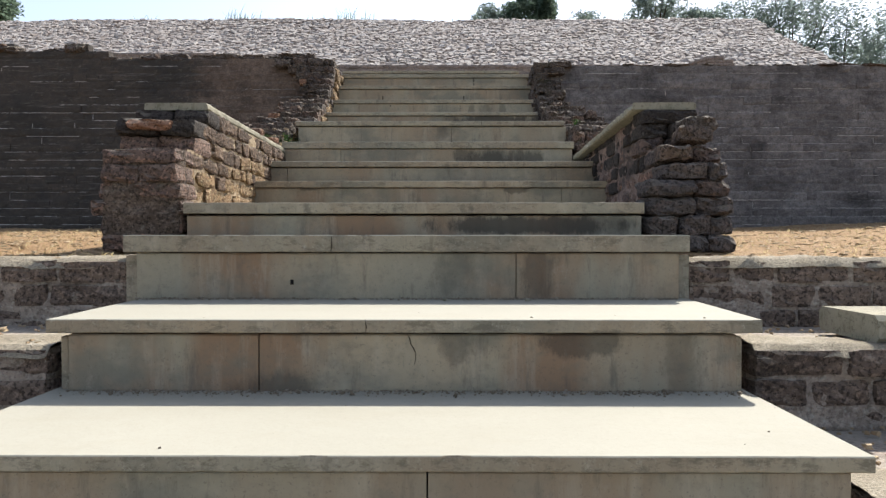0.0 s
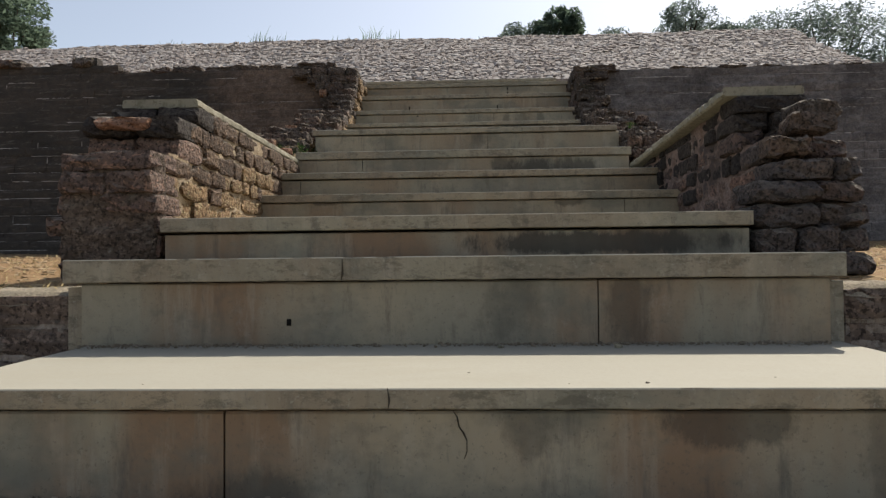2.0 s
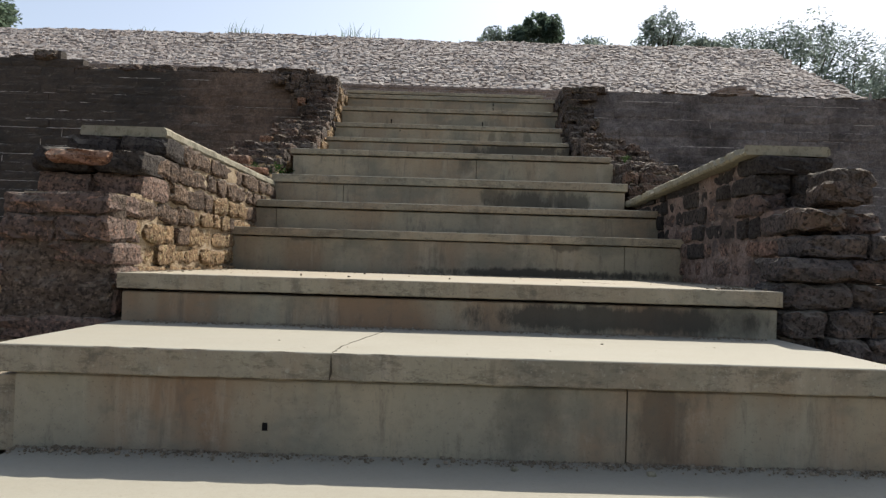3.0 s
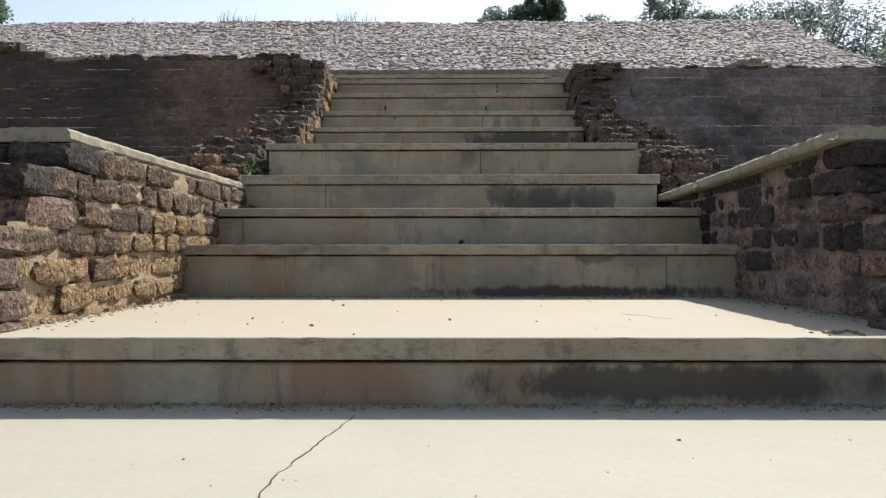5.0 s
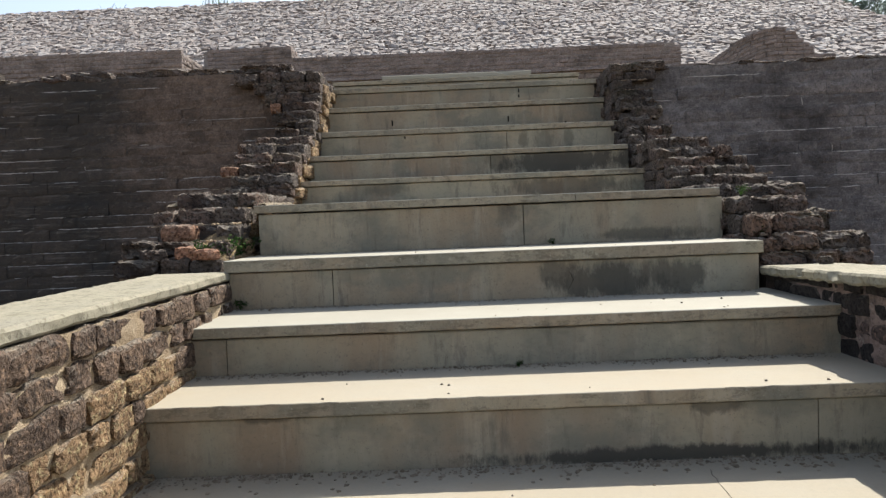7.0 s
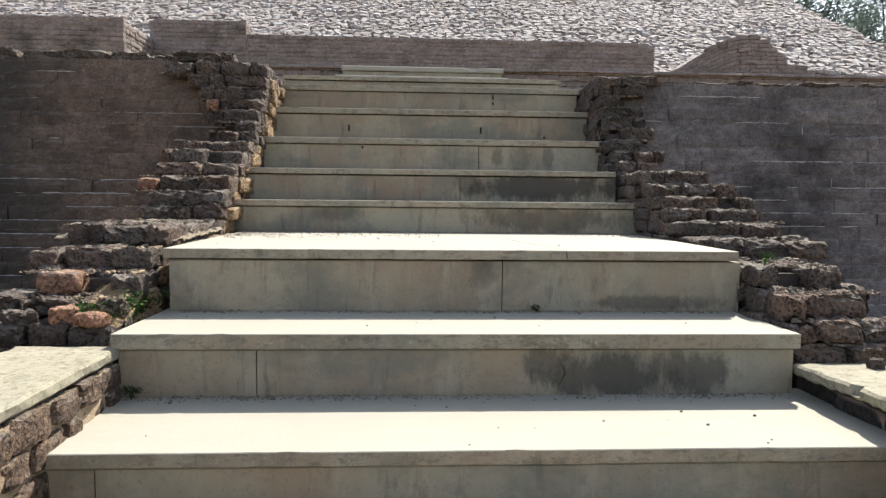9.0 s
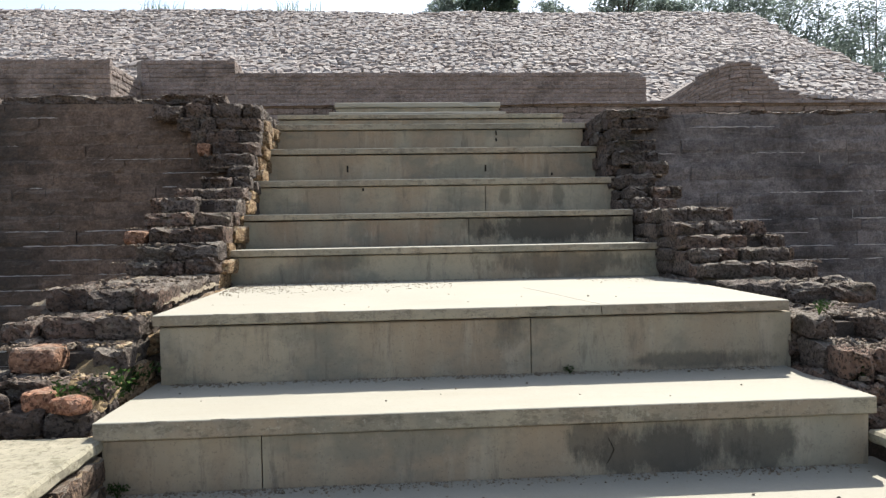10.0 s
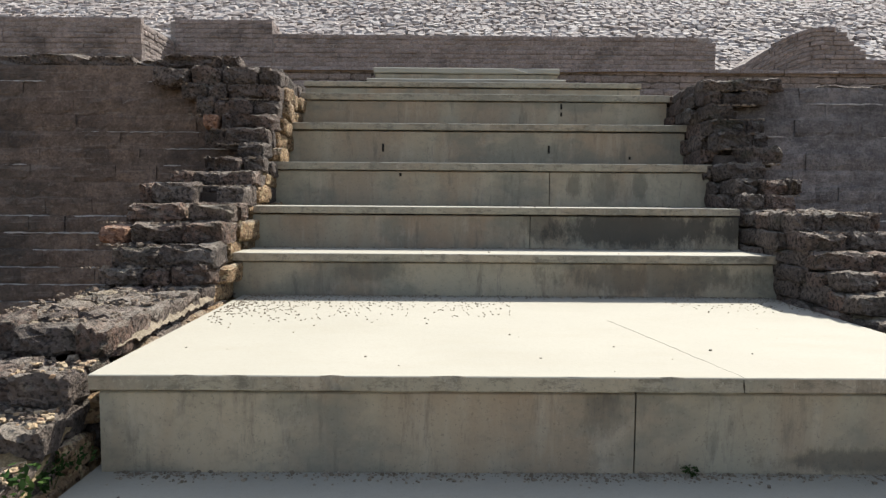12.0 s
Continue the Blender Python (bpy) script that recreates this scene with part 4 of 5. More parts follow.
# ---- joined courses of the far walls and of the great walls' outer reaches ----
def chip(x0, x1, y, z0, z1, rnd, depth=0.14, soft=0.008, tight=1.0):
    """One wall brick: its worn front is a small uneven grid that falls back at the rim."""
    j = lambda a: rnd.uniform(-a, a) * tight
    nx, nz = (4, 3)
    verts, faces = [], []
    lean, twist = j(0.006), j(0.006)
    for k in range(nz + 1):
        for i in range(nx + 1):
            u, v = i / nx, k / nz
            rim = (i in (0, nx)) + (k in (0, nz))
            px = x0 + (x1 - x0) * (u if rim else 0.5 + (u - 0.5) * 1.35) + (j(0.004) if 0 < i < nx else 0)
            pz = z0 + (z1 - z0) * (v if rim else 0.5 + (v - 0.5) * 1.45) + (j(0.004) if 0 < k < nz else 0)
            verts.append((px, y + lean * (v - 0.5) + twist * (u - 0.5) + j(0.005) + soft * (0, 1.0, 2.0)[rim], pz))
    for k in range(nz):
        for i in range(nx):
            o = k * (nx + 1) + i
            faces.append((o, o + 1, o + nx + 2, o + nx + 1))
    rim_line = list(range(nx)) + [nx + (nx + 1) * k for k in range(nz)] + [nz * (nx + 1) + nx - i for i in range(nx)] + [(nx + 1) * (nz - k) for k in range(nz)]
    o = len(verts)
    for q in rim_line:
        verts.append((verts[q][0], y + depth, verts[q][2]))
    n = len(rim_line)
    faces += [(rim_line[(q + 1) % n], rim_line[q], o + q, o + (q + 1) % n) for q in range(n)]
    return verts, faces


def course_wall(parent, x0, x1, front, z0, top, course, lo, hi, material, label, seed, near=None, hollow=0.05, side=False, single=None):
    """Brick courses up to top(x). Bricks within near (x from, x to, z from, z to) are parts, the rest one mesh."""
    rnd = random.Random(seed)
    verts, faces = [], []
    z, singles = z0, 0
    while z < top(x0) + 1.0:
        worn = rnd.uniform(0.006, 0.016) if rnd.random() < 0.4 else rnd.uniform(-0.012, 0.0)
        if single:                                 # the great walls are worn flush, with a ledge here and there
            worn = rnd.uniform(-0.014, -0.004) if rnd.random() < 0.4 else rnd.uniform(-0.002, 0.008)
        for a, b in lengths(x0 - rnd.uniform(0, 0.2), x1, lo, hi, rnd):
            mid = (a + b) / 2
            if z + course * 0.6 > top(mid) or b < x0 + 0.03:
                continue
            a2 = max(a, x0)
            y = front(z) + min(0.012, worn + rnd.uniform(-0.012, 0.010) * (0.5 if single else 1.0) + (0.012 if rnd.random() < hollow else 0))
            gap = 0.004 if single else 0.012
            v, f = chip(a2 + gap * 0.2, b - gap * 0.2, y, z + gap * 0.3, z + course - gap * 0.3, rnd, soft=0.005 if single else 0.008, tight=0.8 if single else 1.3)
            if near and near[0] < mid < near[1] and near[2] < z < near[3] and singles < 300:
                part("brick", mesh_of("brick", v, f, single), parent)
                singles += 1
            else:
                o = len(verts)
                verts += v
                faces += [tuple(i + o for i in g) for g in f]
        z += course
    if side:                                       # the same courses on a face turned to the east
        verts = [(-y, x, z) for x, y, z in verts]
    tagged(part("brickwork", mesh_of("brickwork", verts, faces, material), parent, kind="stuff"), label)


course_wall(WALL_LEFT, -7.6, -1.50, wall_front, 1.20, lambda x: 3.80 + (0.14 if x < -4.7 else 0.0) + 0.05 * noise.noise(Vector((x * 3, 0, 0))), 0.112, 0.14, 0.32,
            M_WALL_JOINT, "weathered thin brick courses", 61, (-3.9, -1.5, 2.2, 3.8), single=M_WALL)
course_wall(WALL_RIGHT, 1.50, 7.8, wall_front, 1.20, lambda x: 3.67 + 0.03 * noise.noise(Vector((x * 3, 0, 0))), 0.112, 0.14, 0.30,
            M_WALL_VEILED_JOINT, "weathered thin brick courses", 62, (1.5, 3.9, 2.2, 3.8), single=M_WALL_VEILED)
# pale colour stands in for sky-lit, dusty tops of the courses
M_PALE_RIDGE = earth("pale_ridge", (0.34, 0.315, 0.285), (0.48, 0.45, 0.41), (0.60, 0.565, 0.52), 9)


def pale_ledges(parent, x0, x1, seed, share):
    """Pale ragged ridges along the bed joints of a great wall, with short uprights at some bricks' ends."""
    rnd = random.Random(seed)
    verts, faces = [], []

    def ridge(points, up, out):
        o, n = len(verts), len(points) - 1
        for i, (px, pz) in enumerate(points):
            end = 0.2 if i in (0, n) else rnd.uniform(0.4, 1.0)
            y = wall_front(pz) - out * end
            dx, dz = (0, up * end) if points[0][1] == points[1][1] else (up * end, 0)
            wob = rnd.uniform(-0.003, 0.003)
            verts.extend([(px - dx, y + 0.05, pz - dz + wob), (px - dx * 0.7, y, pz - dz * 0.7 + wob), (px + dx * 0.7, y + 0.002, pz + dz * 0.7 + wob), (px + dx, y + 0.05, pz + dz + wob)])
        for i in range(n):
            for k in range(3):
                a = o + i * 4 + k
                faces.append((a, a + 1, a + 5, a + 4))

    z = 1.20
    while z < 3.6:
        z += 0.112
        x = x0
        often = share * rnd.choice((0.5, 0.9, 1.3, 1.7)) * (1.0 if z < 2.95 else 0.45)
        while x < x1:
            run = rnd.uniform(0.08, 0.3) if rnd.random() < 0.5 else rnd.uniform(0.3, 1.3)
            if rnd.random() < often:
                n = max(2, int(run / 0.03))
                ridge([(min(x1, x + run * i / n), z) for i in range(n + 1)], rnd.uniform(0.004, 0.009), 0.02)
            if rnd.random() < often * 0.35:
                ridge([(x, z + 0.10 * i / 4 + 0.005) for i in range(5)], rnd.uniform(0.003, 0.006), 0.012)
            x += run + rnd.uniform(0.03, 0.4)
    tagged(part("mortar_remnants", mesh_of("mortar_remnants", verts, faces, M_PALE_RIDGE), parent, kind="stuff"), "pale ridges along the joints for sky-lit dusty course tops")




def wall_wash(parent, x0, x1, z1, material, label, seed):
    """Old mortar and washed-down earth over the courses: it hides some bricks and leaves others bare."""
    nx, nz = int((x1 - x0) / 0.022), int((z1 - 1.15) / 0.022)
    verts = []
    for k in range(nz + 1):
        for i in range(nx + 1):
            x, z = x0 + (x1 - x0) * i / nx, 1.15 + (z1 - 1.15) * k / nz
            p = Vector((x, seed, z))
            d = 0.013 * noise.noise(p * 0.9) + 0.009 * noise.noise(Vector((x * 3.0, seed, z * 6.0))) + 0.006 * noise.noise(p * 14) + 0.003 * noise.noise(p * 31)
            verts.append((x, wall_front(z) + 0.005 + d - 0.006 * max(0.0, min(1.0, (z - 2.8) / 0.5)), z))
    faces = [(k * (nx + 1) + i, k * (nx + 1) + i + 1, (k + 1) * (nx + 1) + i + 1, (k + 1) * (nx + 1) + i) for k in range(nz) for i in range(nx)]
    part("mortar_wash", mesh_of("mortar_wash", verts, faces, material, smooth=True), parent, label)


wall_wash(WALL_LEFT, -7.55, -1.55, 3.74, M_WALL_JOINT, "brown washed-down mortar over the old courses", 4.0)
wall_wash(WALL_RIGHT, 1.55, 7.7, 3.64, M_WALL_VEILED_JOINT, "washed-down mortar over the old courses, greyed for haze", 9.0)


def ragged_top(parent, x0, x1, line, tall, seed):
    """Loose worn bricks left along the broken top of a great wall."""
    rnd = random.Random(seed)
    for a, b in lengths(x0, x1, 0.16, 0.42, rnd):
        if rnd.random() < 0.22:
            continue
        h = rnd.uniform(*tall)
        lay(parent, BLOCKS_FLANK, rnd, (a + b) / 2, 9.97 + rnd.uniform(-0.05, 0.10), line((a + b) / 2) + h * 0.3, (b - a) * rnd.uniform(0.9, 1.1), rnd.uniform(0.2, 0.3), h, 9, 5)


ragged_top(WALL_LEFT, -7.6, -4.72, lambda x: 3.89, (0.06, 0.13), 81)
ragged_top(WALL_LEFT, -4.68, -1.7, lambda x: 3.77, (0.05, 0.10), 82)
ragged_top(WALL_RIGHT, 1.95, 7.4, lambda x: 3.66, (0.025, 0.05), 83)
pale_ledges(WALL_LEFT, -7.5, -1.75, 71, 0.62)
pale_ledges(WALL_RIGHT, 1.75, 7.6, 72, 0.62)
course_wall(WALL_LOW, -9, 8, lambda z: 14.0, 3.62, lambda x: 4.53, 0.085, 0.2, 0.38, M_UPPER, "reddish brick courses", 63)
course_wall(WALL_HIGH, -14, -6.16, lambda z: 18.8, 4.55, lambda x: 6.34, 0.10, 0.16, 0.32, M_UPPER, "brown brick courses", 64)
course_wall(WALL_HIGH, -6.15, -4.02, lambda z: 20.5, 4.55, lambda x: 6.76, 0.10, 0.16, 0.32, M_UPPER, "brown brick courses", 65)
course_wall(WALL_HIGH, -4.0, 5.75, lambda z: 20.5, 4.55, lambda x: 6.50 if x < 5.3 else 6.35, 0.10, 0.16, 0.32, M_UPPER, "brown brick courses", 66)
course_wall(WALL_HIGH, 18.80, 20.45, lambda z: 6.16, 4.55, lambda x: 6.30, 0.10, 0.16, 0.32, M_UPPER, "brown brick courses", 67, side=True)
course_wall(WALL_HIGH, 20.50, 21.20, lambda z: 4.02, 4.55, lambda x: 6.72, 0.10, 0.16, 0.32, M_UPPER, "brown brick courses", 68, side=True)


def hump(x):
    """Top of the collapsed stretch of the upper wall."""
    line = ((5.7, 5.62), (6.4, 5.95), (6.95, 6.30), (7.64, 6.63), (8.1, 6.71), (8.34, 6.68), (8.69, 6.50), (8.98, 6.13), (9.48, 5.98), (10.34, 5.67), (13.0, 5.55))
    for (a, za), (b, zb) in zip(line, line[1:]):
        if a <= x <= b:
            return za + (zb - za) * (x - a) / (b - a) + 0.02 * noise.noise(Vector((x * 4, 0, 0)))
    return 5.5


def build_hump():
    """The collapsed stretch: its courses have sagged and follow the slope up to the peak, beyond it they lie level."""
    top = [(x / 10, hump(x / 10) - 0.05) for x in range(57, 129)]
    n = len(top)
    verts = [(x, y, z if k else 4.4) for y in (20.522, 21.6) for k in (0, 1) for x, z in top]
    faces = []
    for i in range(n - 1):
        for a, b in ((0, 1), (1, 3), (3, 2)):
            faces.append((a * n + i, a * n + i + 1, b * n + i + 1, b * n + i))
    part("rubble_core", mesh_of("rubble_core", verts, faces, M_UPPER_JOINT), WALL_HIGH)
    rnd = random.Random(69)
    verts, faces = [], []
    for k in range(22):
        for a, b in lengths(5.72 - rnd.uniform(0, 0.2), 12.8, 0.16, 0.32, rnd):
            z = 6.71 - 0.10 * (k + 1)
            sag = min((a + b) / 2, 8.2)
            drop = (hump(max(5.72, sag)) - 6.71) * 0.95
            if z + drop + 0.08 > hump((a + b) / 2) or z + drop < 4.5:
                continue
            y = 20.5 + rnd.uniform(-0.03, 0.012) - 0.02 * (k % 3 == 0)
            v, f = chip(a + 0.003, b - 0.003, y, z + 0.005, z + 0.095, rnd, tight=1.3)
            v = [(x, yy, zz + (hump(max(5.72, min(x, 8.2))) - 6.71) * 0.95) for x, yy, zz in v]
            o = len(verts)
            verts += v
            faces += [tuple(i + o for i in g) for g in f]
    tagged(part("brickwork", mesh_of("brickwork", verts, faces, M_UPPER), WALL_HIGH, kind="stuff"), "collapsed brown brick courses")


build_hump()


def build_bench():
    """A nearly level bench of pale stones between the collapsed wall and the mound."""
    rise = lambda x, y: 5.88 + 0.22 * (y - 20.58) - 0.05 * max(0.0, x - 9.5)
    sheet("stone_bench", 8.95, 14.5, 20.56, 21.62, lambda x, y: 5.3 if y < 20.57 else rise(x, y) - 0.03, 24, 8, M_TERRACE, "level earth bench at the end of the collapsed wall", 0.02)
    rnd = random.Random(18)
    spots = []
    for _k in range(520):
        x, y, w = rnd.uniform(9.0, 14.4), rnd.uniform(20.6, 21.6), rnd.uniform(0.10, 0.28)
        spots.append((x, y, rise(x, y) + rnd.uniform(-0.01, 0.02), w, w * 0.8, rnd.uniform(0.06, 0.11), 10))
    stone_field("bench_stones", spots, M_PILE, "pale flat stones strewn over the bench", "stones", 11, 8)


build_bench()


# ---- loose stones, grit, straw ----
def tread_spot(rnd, x0, x1, y0, y1, z, size):
    s = size * rnd.choice((0.5, 0.6, 0.7, 1.0, 1.5))
    return (rnd.uniform(x0, x1), rnd.uniform(y0, y1), z + s * 0.3, s, s * 0.8, s * 0.7, 0)


def build_grit():
    rnd = random.Random(14)
    grit, pebbles = [], []
    for (y, z, zb, *_), nxt in zip(STEPS[2:-2], STEPS[3:]):
        base = nxt[0] + 0.03
        for _k in range(1900):                     # swept up against the next riser
            d = abs(rnd.gauss(0, 0.035))
            x = rnd.uniform(nxt[4] + 0.06, nxt[5] - 0.06)
            if rnd.random() < 0.3 + 0.7 * abs(noise.noise(Vector((x * 3, y, 0)))) * 2:
                s = rnd.uniform(0.0018, 0.006) if rnd.random() < 0.93 else rnd.uniform(0.006, 0.011)
                grit.append((x, base - d - 0.004, zb + s * 0.35, s, s, s * 0.8, 0))
        for _k in range(int((22 if y < 3.5 else 18) * (base - y) + 6)):
            pebbles.append(tread_spot(rnd, -1.2, 1.2, y + 0.03, base - 0.02, z, 0.0045 if y < 3.5 else 0.006))
    for _k in range(900):                         # crumbs fallen from the left flank on the long tread
        t = rnd.random() ** 2.2
        grit.append((-1.33 + t * 1.3 + rnd.uniform(0, 0.05), 8.63 - abs(rnd.gauss(0, 0.3)), 2.4045, rnd.uniform(0.003, 0.007), 0.005, 0.004, 0))
    for _k in range(260):
        grit.append((1.35 - rnd.random() ** 2.5 * 0.6, 8.63 - abs(rnd.gauss(0, 0.22)), 2.4045, rnd.uniform(0.003, 0.007), 0.005, 0.004, 0))
    for _k in range(700):                         # and from the parapets on the landing
        s = rnd.uniform(0.003, 0.009)
        sign = rnd.choice((-1, 1))
        inner = 1.33 if sign < 0 else 1.42
        grit.append((sign * (inner - abs(rnd.gauss(0, 0.06))), rnd.uniform(4.1, 5.5), 1.397 + s * 0.15, s, s, s * 0.4, 0))
    for _k in range(200):
        s = rnd.uniform(0.006, 0.016)
        grit.append((rnd.uniform(-1.3, 1.4), 5.50 - abs(rnd.gauss(0, 0.06)), 1.397 + s * 0.15, s, s, s * 0.4, 0))
    for _k in range(14):                          # lumps at the front corner of the landing
        s = rnd.uniform(0.006, 0.015)
        grit.append((rnd.uniform(1.0, 1.26), 4.0 + rnd.uniform(0, 0.10), 1.397 + s * 0.3, s * 1.3, s, s * 0.8, 0))
    stone_field("grit", grit, M_GRIT, "fine pale grit and crumbs swept along the steps", "grit", 5)
    stone_field("pebbles", pebbles, M_PEBBLE, "small dark pebbles scattered over the treads", "pebbles", 6)


build_grit()


def build_clods():
    rnd = random.Random(15)
    spots = []
    for _k in range(6500):
        sign = rnd.choice((-1, 1))
        x, y = sign * rnd.uniform(1.35, 7.0), 3.40 + rnd.random() ** 1.4 * 6.0
        if abs(x) < 1.85 and y > 3.95:
            continue
        s = rnd.uniform(0.007, 0.024) * (1 if rnd.random() < 0.97 else 2.2)
        spots.append((x, y, slope(x, y) + 0.03 * noise.noise(Vector((x * 1.3, y * 1.3, 0.3))) + s * 0.12, s * 1.4, s, s * 0.32, 0))
    for _k in range(90):                          # yellow earth washed down among the left courses
        y = rnd.uniform(6.64, 7.3)
        s = rnd.uniform(0.005, 0.016)
        z = max(z for z, yf, _o in LEFT_LEVELS if yf <= y)
        spots.append((-1.40 - abs(rnd.gauss(0, 0.09)), y, z + s * 0.25, s * 1.3, s, s * 0.7, 0))
    for sign in (-1, 1):
        for y0, y1, z in ((2.66, 3.3, 0.81), (1.94, 2.6, 0.53)):
            for _k in range(200):
                s = rnd.uniform(0.004, 0.014) * (1 if rnd.random() < 0.94 else 2)
                spots.append((sign * (1.27 + rnd.random() * 1.6), rnd.uniform(y0, y1), z + s * 0.25, s, s, s * 0.7, 0))
    stone_field("clods", spots, loose_stone("clod", [(0.30, 0.205, 0.115), (0.38, 0.285, 0.175), (0.46, 0.37, 0.24), (0.34, 0.22, 0.14)]), "crumbly yellow clods and brick bits on the earth", "clods", 7)


build_clods()


def build_crumbs():
    """Rubble and dirt lying on the ledges of the ruined walls."""
    rnd = random.Random(17)
    spots = []
    for sign, levels in ((-1, LEFT_LEVELS), (1, RIGHT_LEVELS)):
        for (z, y, out), nxt in zip(levels, levels[1:]):
            for _k in range(int(60 + 300 * (nxt[1] - y))):
                s = rnd.uniform(0.003, 0.011) if rnd.random() < 0.95 else rnd.uniform(0.012, 0.022)
                spots.append((sign * rnd.uniform(1.42, out), rnd.uniform(y + 0.02, nxt[1] + 0.03), z + s * 0.2, s * 1.3, s, s * 0.8, 0))
    stone_field("crumbs", spots, loose_stone("crumb", [(0.14, 0.105, 0.08), (0.21, 0.165, 0.12), (0.28, 0.225, 0.165), (0.20, 0.14, 0.10)]), "crumbled brick and dirt on the ruined ledges", "rubble", 9)


build_crumbs()


def earth_cover(parent, at, x0, x1, y0, y1, height, material, seed):
    """A lumpy skin of earth and old mortar over a ledge, thin and broken at its rim."""
    nx, ny = int((x1 - x0) / 0.014), int((y1 - y0) / 0.014)
    verts = []
    for k in range(ny + 1):
        for i in range(nx + 1):
            x, y = x0 + (x1 - x0) * i / nx, y0 + (y1 - y0) * k / ny
            p = Vector((x, y, seed))
            rim = min(i, nx - i, k, ny - k) * 0.014
            d = 0.020 * noise.noise(p * 6) + 0.012 * noise.noise(p * 17) + 0.012 * noise.noise(p * 45)
            verts.append((x, y, height(y) + d - max(0.0, 0.07 - rim) * 0.7))
    faces = [(k * (nx + 1) + i, k * (nx + 1) + i + 1, (k + 1) * (nx + 1) + i + 1, (k + 1) * (nx + 1) + i) for k in range(ny) for i in range(nx)]
    part("earth_cover", mesh_of("earth_cover", verts, faces, material, smooth=True), parent, "crumbling earth and mortar over the ledge", m=Matrix.Translation([-c for c in at]))


M_LEDGE = earth("ledge_earth", (0.20, 0.16, 0.11), (0.30, 0.25, 0.18), (0.39, 0.335, 0.25), 9)
M_YELLOW = earth("yellow_ledge_earth", (0.20, 0.14, 0.07), (0.30, 0.22, 0.12), (0.40, 0.31, 0.18), 9)
earth_cover(LEFT_FLANK, LF_AT, -1.98, -1.39, 7.38, 8.32, lambda y: 2.468 + 0.01 * (y - 7.4), M_LEDGE, 3)
earth_cover(LEFT_FLANK, LF_AT, -1.62, -1.40, 6.72, 7.12, lambda y: 2.145 + 0.42 * (y - 6.72), M_YELLOW, 5)
earth_cover(RIGHT_FLANK, RF_AT, 1.40, 2.02, 7.58, 8.12, lambda y: 2.388 + 0.22 * max(0.0, y - 7.75), M_LEDGE, 7)


def blades(spots, material, name, label, category):
    """Thin curved blades: (x, y, z, height, lean, turn, width)."""
    verts, faces = [], []
    for x, y, z, h, lean, turn, w in spots:
        cx, sx = math.cos(turn), math.sin(turn)
        o = len(verts)
        for t, ww in ((0.0, 1.0), (0.55, 0.8), (1.0, 0.1)):
            off = lean * t * t * h
            for s in (-1, 1):
                verts.append((x + cx * off - sx * w * ww * s / 2, y + sx * off + cx * w * ww * s / 2, z + h * t))
        faces += [(o, o + 1, o + 3, o + 2), (o + 2, o + 3, o + 5, o + 4)]
    return tagged(part(name, mesh_of(name, verts, faces, material)), label, category, kind="stuff")


def build_straw():
    rnd = random.Random(16)
    spots = []
    for _k in range(9000):
        sign = rnd.choice((-1, 1))
        x, y = sign * rnd.uniform(1.4, 7.0), 3.42 + rnd.random() ** 1.3 * 6.0
        if abs(x) < 1.85 and y > 3.95:
            continue
        spots.append((x, y, slope(x, y) + 0.03 * noise.noise(Vector((x * 1.3, y * 1.3, 0.3))), rnd.uniform(0.01, 0.03), rnd.uniform(1.5, 4), rnd.uniform(0, 6.3), rnd.uniform(0.003, 0.008)))
    for _k in range(140):                         # dry fringe on top of the left wall
        x = rnd.choice((rnd.uniform(-4.7, -3.6), rnd.uniform(-4.3, -2.4), rnd.uniform(-7, -4.7)))
        spots.append((x, rnd.uniform(9.9, 10.1), 3.72, rnd.uniform(0.03, 0.09), rnd.uniform(0.2, 1.5), rnd.uniform(0, 6.3), 0.008))
    blades(spots, M_STRAW, "straw", "dry yellow straw lying on the earth", "straw")
    spots = []
    for x, many, tall in ((-9.1, 26, 0.7), (-8.3, 14, 0.5), (-4.2, 24, 0.75), (-3.4, 16, 0.5), (-5.6, 8, 0.4), (0.6, 8, 0.35), (4.5, 10, 0.4), (-13.0, 12, 0.4)):
        for _k in range(many):
            px = x + rnd.gauss(0, 0.28)
            spots.append((px, 30.2 + rnd.uniform(-0.2, 0.3), pile_height(px, 30.0) - 0.05, tall * rnd.uniform(0.4, 1.0), rnd.uniform(0.1, 0.8), rnd.uniform(0, 6.3), 0.035))
    blades(spots, M_LEAF, "grass_tufts", "sparse grass tufts on the crest of the mound", "grass")


build_straw()


def leaf_cloud(centres, count, size, rnd, spread):
    """Small pointed leaves scattered in clumps about the centres."""
    verts, faces = [], []
    for cx, cy, cz, r in centres:
        for _k in range(count):
            d = Vector((rnd.gauss(0, 1), rnd.gauss(0, 1), rnd.gauss(0, 1)))
            d.normalize()
            p = Vector((cx, cy, cz)) + d * r * rnd.uniform(0.35, 1.0) ** 0.6 * spread
            a = Vector((rnd.uniform(-1, 1), rnd.uniform(-1, 1), rnd.uniform(-0.8, 0.6))).normalized()
            b = a.orthogonal().normalized()
            s = size * rnd.uniform(0.6, 1.3)
            o = len(verts)
            verts += [tuple(p - a * s), tuple(p + b * s * 0.42), tuple(p + a * s), tuple(p - b * s * 0.42)]
            faces.append((o, o + 1, o + 2, o + 3))
    return verts, faces


